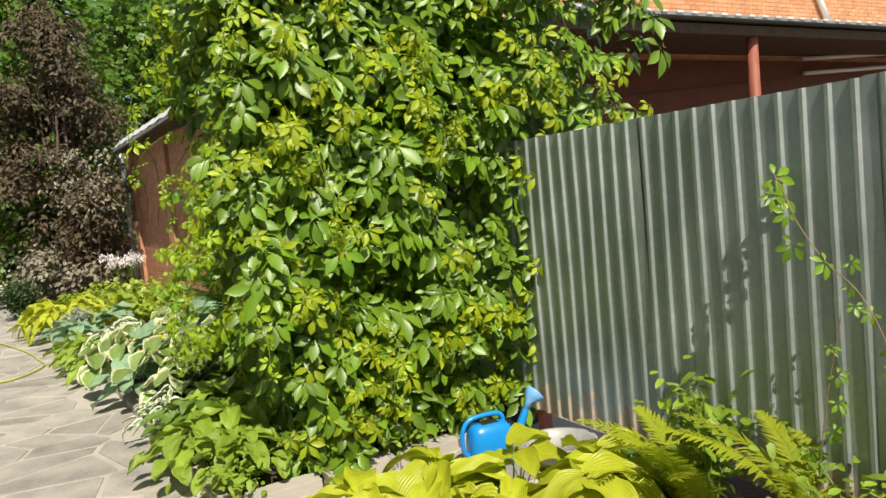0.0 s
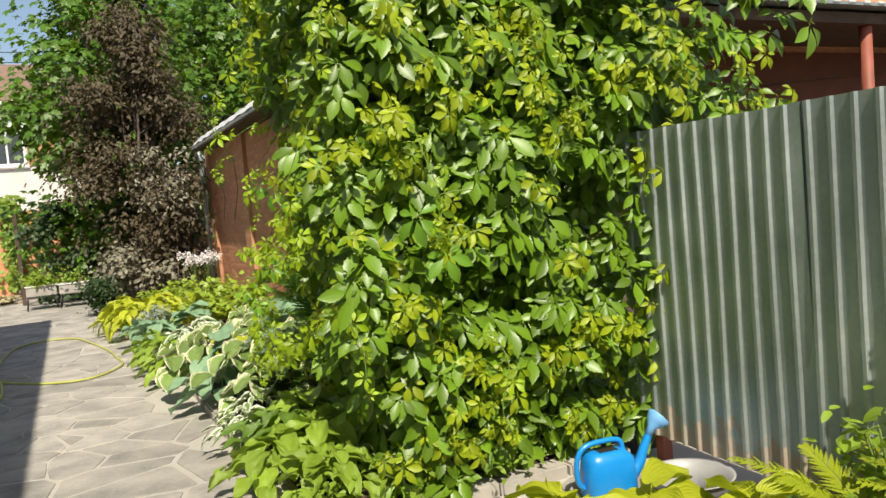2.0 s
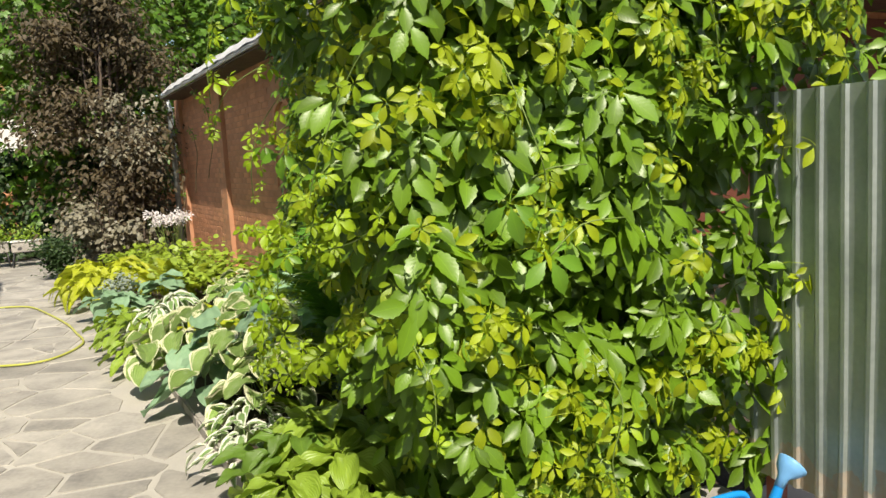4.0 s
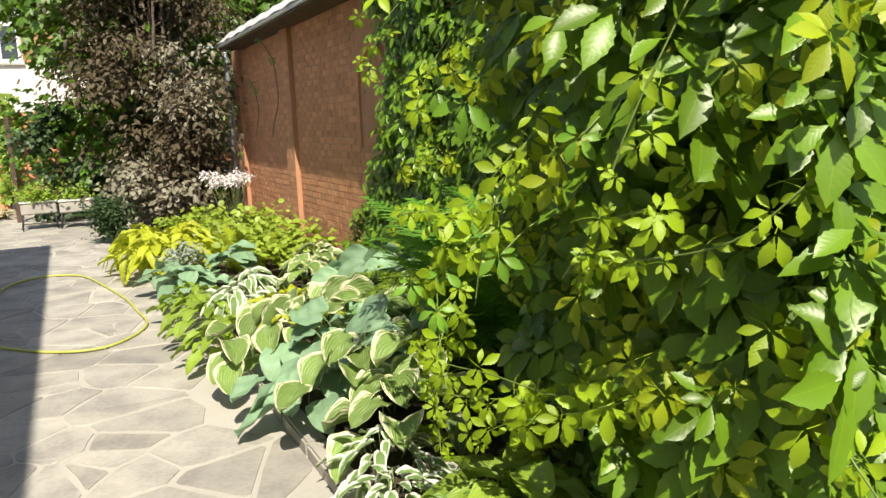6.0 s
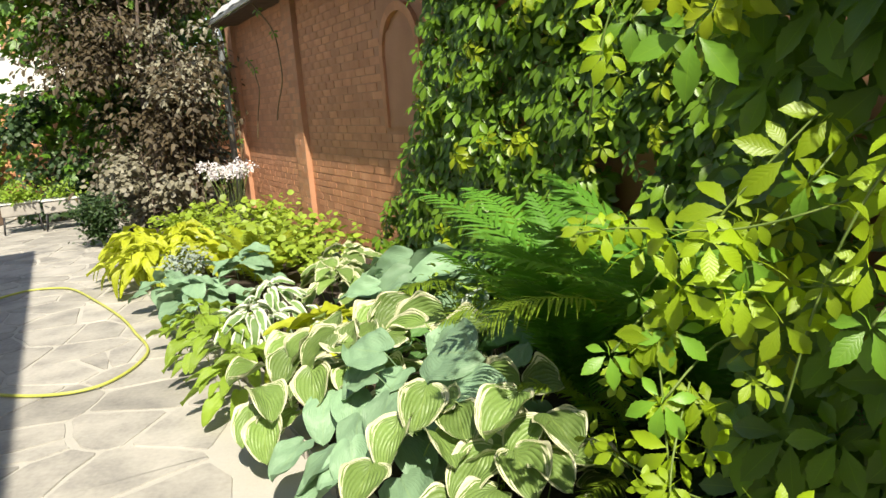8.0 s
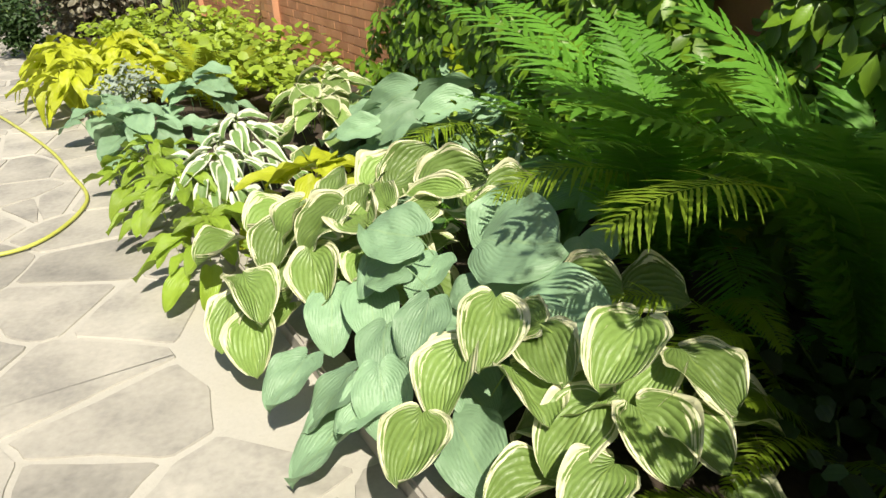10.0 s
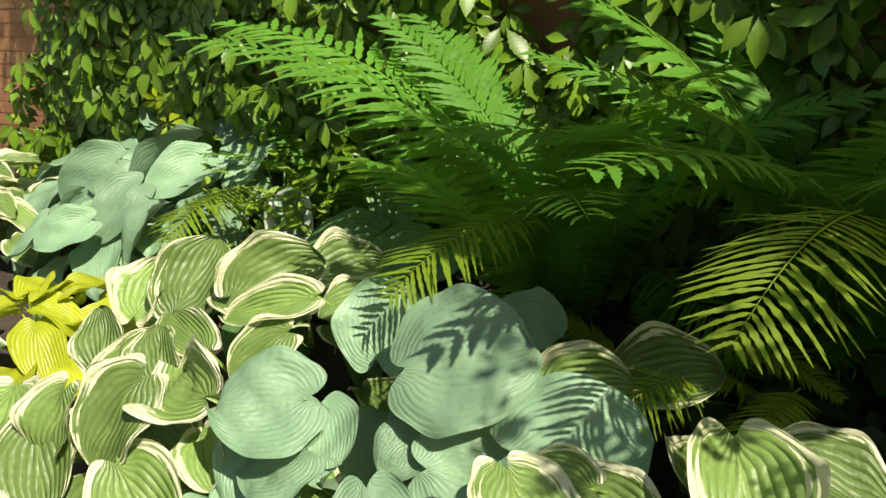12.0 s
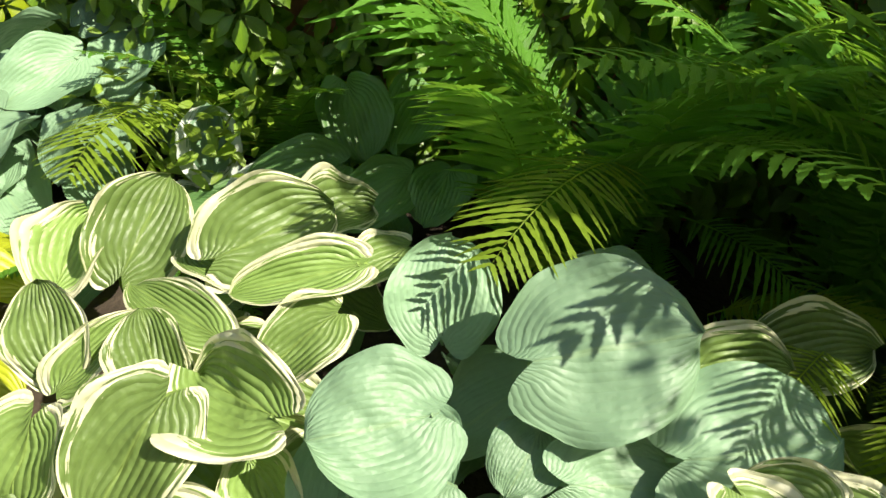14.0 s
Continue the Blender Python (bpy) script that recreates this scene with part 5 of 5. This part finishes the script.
# ---- brick house with a porch behind the fence ----
porch_house = thing("brick_house", "red-brick house with a lean-to porch roof behind the fence", "house", at=L.copy())
part("wall", boxed(5.6, 24, 9.512, 9.9, 0, 7.5), M_JOINT, porch_house, "red-brick front wall")
# dark panel over the brick: the porch's shade put into its colour
part("porch_wall", boxed(5.7, 19.8, 9.46, 9.488, 0, 3.4), M_PORCH_SHADE, porch_house, "dark red panel over the brick, porch shade put into its colour")
# unseen floor and ceiling, added dark to cut the bounce under the porch
part("porch_floor", boxed(5.7, 19.8, 7.0, 9.45, -0.05, 0.1), M_DARKWOOD, porch_house)
part("porch_ceiling", boxed(6.7, 19.8, 7.72, 9.45, 3.5, 3.54), M_DARKWOOD, porch_house)
part("porch_roof", boxed(6.6, 20, 7.3, 9.5, 3.64, 3.68, m=Matrix.Translation((0, 9.5, 3.48)) @ pose(0, 0, 0, 2) @ Matrix.Translation((0, -9.5, -3.48))), M_ZINC, porch_house, "corrugated grey porch roof")
for k in range(44):
    n = 6.66 + 0.3 * k
    part("roof_rib", boxed(n, n + 0.13, 7.27, 7.5, 3.58, 3.62, bevel=0.01), M_TIN, porch_house, "pale end of a roof corrugation")
part("beam", boxed(6.6, 20, 7.5, 7.7, 3.38, 3.52), M_DARKWOOD, porch_house, "dark timber porch beam")
for n in (10.75, 15.6):
    part("post", tubed([(n, 7.62, 0), (n, 7.62, 3.38)], 0.085, 12), M_RUST, porch_house, "red-brown steel porch post")
for z in (3.42, 3.14):
    part("pipe", tubed([(14.6, 9.3, z), (17.5, 9.2, z + 0.12)], 0.04, 8), M_WHITE, porch_house, "white-wrapped pipe")
part("cable", tubed(spline([(7.2, 9.4, 2.62), (10.5, 9.4, 2.85), (14.6, 9.3, 3.1)], 6), 0.014, 5), M_DARKWOOD, porch_house)
for k in range(6):
    part("board", boxed(8.9 + 0.16 * k, 9.05 + 0.16 * k, 9.44, 9.47, 3.75, 5.2), M_WOOD, porch_house, "weathered upright board")
part("downpipe", tubed([(15.2, 9.42, 5.0), (15.7, 9.42, 4.2)], 0.06, 8), M_WHITE, porch_house, "pale downpipe")


# ---- far end: gate, pillar, garden wall, house across the lane ----
gate = thing("metal_gate", "orange-brown painted sheet-metal gate, closed", "gate", at=L.copy())
part("panel", boxed(-6.0, -1.12, 22.3, 22.34, 0.1, 1.6), M_GATE, gate)
for z in (0.12, 0.98, 1.58):
    part("rail", boxed(-6.0, -1.12, 22.26, 22.3, z - 0.03, z + 0.03), M_GATE, gate)
for n in (-6.0, -3.6, -1.2):
    part("stile", boxed(n, n + 0.06, 22.255, 22.295, 0.06, 1.62), M_GATE, gate)
pillar = thing("gate_pillar", "orange brick gate pillar with ivy", "pillar", at=L.copy())
part("shaft", boxed(-1.08, -0.66, 22.1, 22.5, 0, 2.3, bevel=0.01), M_BRICK_FAR, pillar)
part("cap", boxed(-1.12, -0.62, 22.06, 22.54, 2.3, 2.36, bevel=0.01), M_KERB, pillar)
places = []
irng = random.Random(8)
for i in range(420):
    z = irng.uniform(0.2, 2.5)
    places.append(aim(Vector((-0.62 + irng.gauss(0, 0.12), 21.95 + irng.gauss(0, 0.08), z)), Vector((-0.2, -1, 0.4)) + rv(0.3), Vector((0, 0, -1)) + rv(0.3), 0.11 * irng.uniform(0.7, 1.2)))
ivy = thing("ivy", "yellow-green ivy hanging on the gate pillar", "climbing plant", at=L.copy())
leaf_cloud(ivy, "foliage", LOBED, M_HERB, places, "yellow-green ivy leaves")
setting("wall_end", boxed(-0.6, 9.0, 22.2, 22.45, 0, 2.1), M_BRICK_FAR, "dull pink-red garden wall behind the shrubs", "wall")
post = part("timber_post", boxed(-0.42, -0.34, 19.2, 19.28, 0, 1.95, bevel=0.008), M_DARKWOOD, None)
post.matrix_basis = L
tagged(post, "dark timber post beside the planters", "post")
pipe = part("drainpipe", tubed([(3.1, 16.4, 0.0), (3.1, 16.4, 2.7), (3.06, 16.4, 2.85)], 0.05, 10), M_ZINC, None)
pipe.matrix_basis = L
tagged(pipe, "grey metal drainpipe at the shed corner", "drainpipe")


def planter(m, plants, seed):
    ob = thing("planter", "pale box planter on thin black legs with a leafy plant", "planter", "planters by the gate", at=m)
    bm = bmesh.new()
    box(bm, -0.27, 0.27, -0.14, 0.14, 0.27, 0.46, bevel=0.015)
    part("box", bm, M_KERB, ob)
    part("rim", boxed(-0.285, 0.285, -0.155, 0.155, 0.462, 0.485, bevel=0.006), M_WHITE, ob)
    for x in (-0.24, 0.24):
        for y in (-0.12, 0.12):
            part("leg", tubed([(x * 1.12, y * 1.1, 0), (x, y, 0.27)], 0.013, 6), M_BLACK, ob, "thin black steel leg")
    part("stretcher", tubed([(-0.25, 0, 0.1), (0.25, 0, 0.1)], 0.009, 6), M_BLACK, ob)
    r = random.Random(seed)
    pl = [aim(Vector((r.gauss(0, 0.17), r.gauss(0, 0.12), 0.5 + abs(r.gauss(0, 0.13)))), rv(0.4) + Vector((0, -0.3, 0.9)), rv(1.0), 0.08 * r.uniform(0.6, 1.2)) for _ in range(plants)]
    leaf_cloud(ob, "plant", SMALL, M_HERB, pl, "bushy green potted plant")
    return ob


planter(at(0.0, 17.8, 0, 4), 420, 1)
planter(at(0.6, 17.6, 0, -3), 160, 2)
# dry cuttings heaped at the gate
herb("dry_grass", "dry grass tufts at the foot of the gate", "grass", -0.9, 20.2, 420, 0.5, 0.16, 0.12, SMALL, M_DRY, 61, 8, z0=0.0)
herb("dry_grass", "dry grass tufts at the foot of the gate", "grass", -1.7, 21.3, 300, 0.5, 0.2, 0.12, SMALL, M_DRY, 62, 8, z0=0.0)


def far_house():
    ob = thing("far_house", "two-storey house with timber cladding and a brown roof", "house", at=L.copy())
    U = 38.0
    part("lower_wall", boxed(-16, 3, U, U + 9, 0, 4.3), M_PLASTER, ob, "white plastered lower storey")
    part("upper_wall", boxed(-16, 3, U + 0.02, U + 9, 4.304, 7.1), M_PLASTER, ob)
    for k in range(11):
        z = 4.42 + 0.148 * k
        part("cladding_board", boxed(-15.8, -2.05, U - 0.035, U + 0.015, z, z + 0.14), M_CLAD, ob, "varnished timber cladding board")
    for k in range(11):
        z = 4.42 + 0.148 * k
        part("cladding_board", boxed(-0.55, 2.9, U - 0.035, U + 0.015, z, z + 0.14), M_CLAD, ob, "varnished timber cladding board")
    part("band", boxed(-16, 3, U - 0.06, U + 0.016, 6.06, 6.4), M_WHITE, ob, "white cornice band")
    part("gutter", boxed(-16.4, 3.4, U - 0.62, U - 0.42, 6.98, 7.12), M_WHITE, ob, "white gutter")
    bm = bmesh.new()
    vs = [bm.verts.new(p) for p in ((-16.6, U - 0.6, 7.1), (3.6, U - 0.6, 7.1), (3.6, U + 4.5, 9.6), (-16.6, U + 4.5, 9.6), (3.6, U + 9.6, 7.1), (-16.6, U + 9.6, 7.1), (-16.6, U - 0.6, 7.0), (3.6, U - 0.6, 7.0), (3.6, U + 9.6, 7.0), (-16.6, U + 9.6, 7.0))]
    for f in ((0, 1, 2, 3), (3, 2, 4, 5), (6, 7, 8, 9), (0, 1, 7, 6), (1, 2, 4), (1, 4, 8, 7), (0, 3, 5), (0, 5, 9, 6)):
        bm.faces.new([vs[i] for i in f])
    part("roof", bm, M_ROOF, ob, "brown shingle roof")
    part("chimney", boxed(-3.6, -3.0, U + 4.0, U + 4.6, 9.3, 10.3), M_BRICK_FAR, ob)
    for n0, n1, z0, z1 in ((-2.0, -0.6, 4.45, 5.9), (-3.6, -2.5, 1.2, 2.9), (-6.5, -5.2, 1.2, 2.9)):
        w = part("window", boxed(n0, n1, U - 0.05, U + 0.012, z0, z1), M_WHITE, ob, "white-framed window")
        q = part("pane", boxed(n0 + 0.1, (n0 + n1) / 2 - 0.04, U - 0.058, U - 0.052, z0 + 0.1, z1 - 0.1), M_GLASS, w, "dark window pane")
        q = part("pane", boxed((n0 + n1) / 2 + 0.04, n1 - 0.1, U - 0.058, U - 0.052, z0 + 0.1, z1 - 0.1), M_GLASS, w, "dark window pane")
        part("sill", boxed(n0 - 0.08, n1 + 0.08, U - 0.16, U - 0.06, z0 - 0.08, z0 - 0.01), M_WHITE, w)


far_house()
for k, z in enumerate((7.6, 7.25)):
    c = part("power_cable", tubed(spline([(-20, 30, z + 0.9), (-6, 31, z + 0.2), (8, 32, z + 0.6)], 8), 0.015, 5), M_BLACK, None)
    c.matrix_basis = L
    tagged(c, "black overhead power cable across the lane", "cable")

# house along the other side of the yard: its eave throws the straight shadow on the paving
side_house = thing("side_house", "plastered house along the yard", "house", at=L.copy())
part("wall", boxed(-9, -1.5, -14, 11.1, 0, 4.9), M_PLASTER, side_house)
part("roof", boxed(-9.5, -0.86, -14.4, 11.52, 4.9, 5.0), M_ROOF, side_house)


# ---- trees and tall shrubs ----
def woody(name, label, category, n, u, height, radius, leaf, count, blade, material, seed, trunks=1, bole=0.25, low=0.2, girth=0.08, squash=1.0, cores=26):
    """Tapered trunk or trunks with limbs; leaves in many small clumps round the limb ends, with gaps between."""
    r = random.Random(seed)
    ob = thing(name, label, category, at=at(n, u, 0))
    bm = bmesh.new()
    ends = []
    for k in range(trunks):
        a = r.uniform(0, 6.28)
        lean = Vector((math.cos(a), math.sin(a), 0)) * (0.12 * radius if trunks == 1 else 0.45 * radius * r.random())
        foot = lean * 0.25
        top = lean + Vector((0, 0, height * r.uniform(0.8, 0.95)))
        line = spline([foot, foot.lerp(top, 0.35) + rv(0.05 * radius), foot.lerp(top, 0.7) + rv(0.08 * radius), top], 4)
        g = girth * (1 if trunks == 1 else 0.6)
        tube(bm, line, [g * (1 - 0.85 * i / (len(line) - 1)) for i in range(len(line))], 7)
        for j in range(cores // trunks):
            t = r.uniform(low, 1.0)
            base = line[min(len(line) - 1, int(t * (len(line) - 1)))]
            az = r.uniform(0, 6.28)
            prof = math.sin(math.pi * min(1, 0.18 + 0.8 * (t - low) / (1 - low))) ** 0.6
            reach = radius * prof * r.uniform(0.45, 1.05)
            tip = base + Vector((math.cos(az) * reach, math.sin(az) * reach * squash, r.uniform(-0.05, 0.25) * radius))
            mid = base.lerp(tip, 0.5) + Vector((0, 0, 0.08 * radius))
            limb = spline([base, mid, tip], 3)
            tube(bm, limb, [g * 0.35 * (1 - 0.8 * i / (len(limb) - 1)) for i in range(len(limb))], 5)
            ends += [(tip, 1.0), (mid, 0.75), (base.lerp(tip, 0.75), 0.8)]
    part("trunk", bm, M_BARK, ob, "brown bark trunk and limbs")
    places = []
    for i in range(count):
        c, s = ends[r.randrange(len(ends))]
        off = Vector((r.gauss(0, 1), r.gauss(0, 1), r.gauss(0, 0.7))) * radius * 0.17 * s
        p = c + off
        if p.z < 0.1:
            continue
        nrm = off.normalized() * 0.5 + Vector((r.gauss(0, 0.35), r.gauss(-0.25, 0.35), 0.7))
        tip = Vector((r.gauss(0, 0.7), r.gauss(0, 0.7), -0.5)) + off.normalized() * 0.5
        places.append(aim(p, nrm, tip, leaf * r.uniform(0.65, 1.25)))
    leaf_cloud(ob, "crown", blade, material, places, "crown of many small leaves")
    return ob


woody("purple_shrub", "tall purple-leaved shrub with dark bronze foliage", "shrub", 2.1, 16.9, 6.3, 1.5, 0.1, 16000, SMALL, M_PURPLE, 71, trunks=5, low=0.1, girth=0.09, cores=75)
woody("purple_shrub", "low purple-leaved branches at the bed's end", "shrub", 1.75, 15.7, 1.3, 0.75, 0.085, 1500, ROUND, M_PALE_SUNLIT, 72, trunks=3, low=0.2, girth=0.04, cores=18)
# added tips in paler leaf: sun on the purple shrub as colour
woody("purple_shrub", "bronze branch tips, sunlight put into their paler leaf colour", "shrub", 2.3, 15.9, 3.2, 0.8, 0.085, 900, SMALL, M_PALE_SUNLIT, 78, trunks=2, low=0.55, girth=0.03, cores=18)
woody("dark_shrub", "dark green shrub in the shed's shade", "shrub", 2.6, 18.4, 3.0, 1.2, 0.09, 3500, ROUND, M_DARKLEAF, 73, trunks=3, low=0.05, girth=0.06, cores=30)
woody("maple_tree", "young maple with fresh green leaves", "tree", 1.6, 19.6, 8.0, 2.2, 0.16, 13000, LOBED, M_MAPLE, 74, low=0.14, girth=0.14, cores=80)
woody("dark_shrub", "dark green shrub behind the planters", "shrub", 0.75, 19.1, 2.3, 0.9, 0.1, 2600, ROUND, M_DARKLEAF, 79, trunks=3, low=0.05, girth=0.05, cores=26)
woody("maple_tree", "young maple with fresh green leaves", "tree", 5.2, 22.5, 9.0, 3.2, 0.17, 7000, LOBED, M_MAPLE, 75, low=0.25, girth=0.15, cores=60)
woody("tree", "leafy green tree across the lane", "tree", 6.5, 29, 11, 4.0, 0.24, 6000, ROUND, M_MAPLE, 76, low=0.2, girth=0.2, cores=60)
woody("tree", "leafy green tree across the lane", "tree", 9.0, 33, 11, 4.0, 0.24, 6000, ROUND, M_MAPLE, 77, low=0.15, girth=0.2, cores=60)


# ---- flagstones of the paving ----
def clip(poly, p, nrm):
    out = []
    for i in range(len(poly)):
        a, b = poly[i], poly[(i + 1) % len(poly)]
        da, db = (a - p).dot(nrm), (b - p).dot(nrm)
        if da <= 0:
            out.append(a)
        if da * db < 0:
            out.append(a + (b - a) * (da / (da - db)))
    return out


def flagstones(n0, n1, u0, u1, step, seed):
    """Irregular stones: the cells round scattered centres, stretched at random, cut back by the joints."""
    r = random.Random(seed)
    pts = {}
    cn, cu = int((n1 - n0) / step) + 1, int((u1 - u0) / step) + 1
    for i in range(-2, cn + 2):
        for j in range(-2, cu + 2):
            pts[i, j] = Vector((n0 + (i + r.uniform(-0.35, 1.35)) * step, u0 + (j + r.uniform(-0.35, 1.35)) * step))
    cells = []
    for (i, j), c in pts.items():
        if not (n0 <= c.x <= n1 and u0 <= c.y <= u1):
            continue
        poly = [Vector((n0, u0)), Vector((n1, u0)), Vector((n1, u1)), Vector((n0, u1))]
        for di in range(-3, 4):
            for dj in range(-3, 4):
                o = pts.get((i + di, j + dj))
                if o is None or o is c:
                    continue
                d = (o - c).normalized()
                poly = clip(poly, c + (o - c) * 0.5 - d * r.uniform(0.006, 0.022), d)
                if len(poly) < 3:
                    break
            if len(poly) < 3:
                break
        if len(poly) >= 3:
            cells.append((c, poly))
    return cells


def stone_into(bm, poly, c, r):
    h = -0.003 + r.uniform(0.0, 0.003)
    rim, top = [], []
    cut = []
    for k, p in enumerate(poly):
        q = poly[(k + 1) % len(poly)]
        cut += [p.lerp(q, 0.06), p.lerp(q, 0.5) + Vector((r.gauss(0, 0.006), r.gauss(0, 0.006))), p.lerp(q, 0.94)]
    for p in cut:
        rim.append(bm.verts.new((p.x, p.y, -0.01)))
        s = p + (c - p) * 0.014
        top.append(bm.verts.new((s.x, s.y, h)))
    bm.faces.new(top)
    for k in range(len(cut)):
        bm.faces.new((rim[k], rim[(k + 1) % len(cut)], top[(k + 1) % len(cut)], top[k]))


def pave(parent, cells, near, seed):
    r = random.Random(seed)
    rest = bmesh.new()
    made = 0
    for c, poly in cells:
        if near(c) and made < 290:
            bm = bmesh.new()
            stone_into(bm, [p - c for p in poly], Vector((0, 0)), r)
            ob = part("flagstone", bm, M_STONE, parent)
            ob.location = (c.x, c.y, 0)
            made += 1
        else:
            stone_into(rest, poly, c, r)
    tagged(part("flagstones", rest, M_STONE_FAR, parent, "farther pale flagstones"), kind="stuff")


pave(patio, flagstones(-2.6, 1.4, 2.5, 22.0, 0.4, 91), lambda c: -0.9 < c.x and 4.0 < c.y < 13.5, 92)
pave(patio_side, flagstones(1.45, 3.1, 3.3, 3.98, 0.4, 93), lambda c: True, 94)
pave(patio, flagstones(-2.6, 1.4, -4.5, 2.46, 0.4, 95), lambda c: False, 96)
pave(patio_side, flagstones(1.45, 2.08, -4.5, 3.26, 0.4, 97), lambda c: False, 98)

# ---- bricks ----
lay_bricks(shed, WALL_N, 9.4, 16.3, 0.02, 2.8, lambda u, z: 11.6 < u < 14.2 and 0.55 < z < 2.6, near_arch)
lay_bricks(shed, WALL_N - 0.055 - 0.008, 12.83, 13.2, 0.02, 2.8, lambda u, z: False)


def front_bricks(parent, u, n0, n1, z0, z1):
    """Joined courses on the house front that faces -u."""
    bl = Blade()
    bm = bmesh.new()
    box(bm, 0.004, 0.246, 0.006, 0.012, 0.004, 0.068)
    bm.verts.ensure_lookup_table()
    bl.v = [v.co.copy() for v in bm.verts]
    bl.f = [tuple(v.index for v in f.verts) for f in bm.faces]
    bl.uv = [(0, 0)] * len(bl.v)
    bm.free()
    ms, z, c = [], z0, 0
    while z < z1:
        n = n0 + (0.125 if c % 2 else 0)
        while n < n1:
            ms.append(pose(n, u, z))
            n += 0.25
        z += 0.075
        c += 1
    ob = new("brickwork", bl.mesh("brickwork", M_BRICK_FAR, ms))
    ob.parent = parent
    tagged(ob, "courses of red brick", kind="stuff")
    for f in ob.data.polygons:
        f.use_smooth = False


front_bricks(porch_house, 9.5, 5.7, 19.5, 1.6, 6.2)
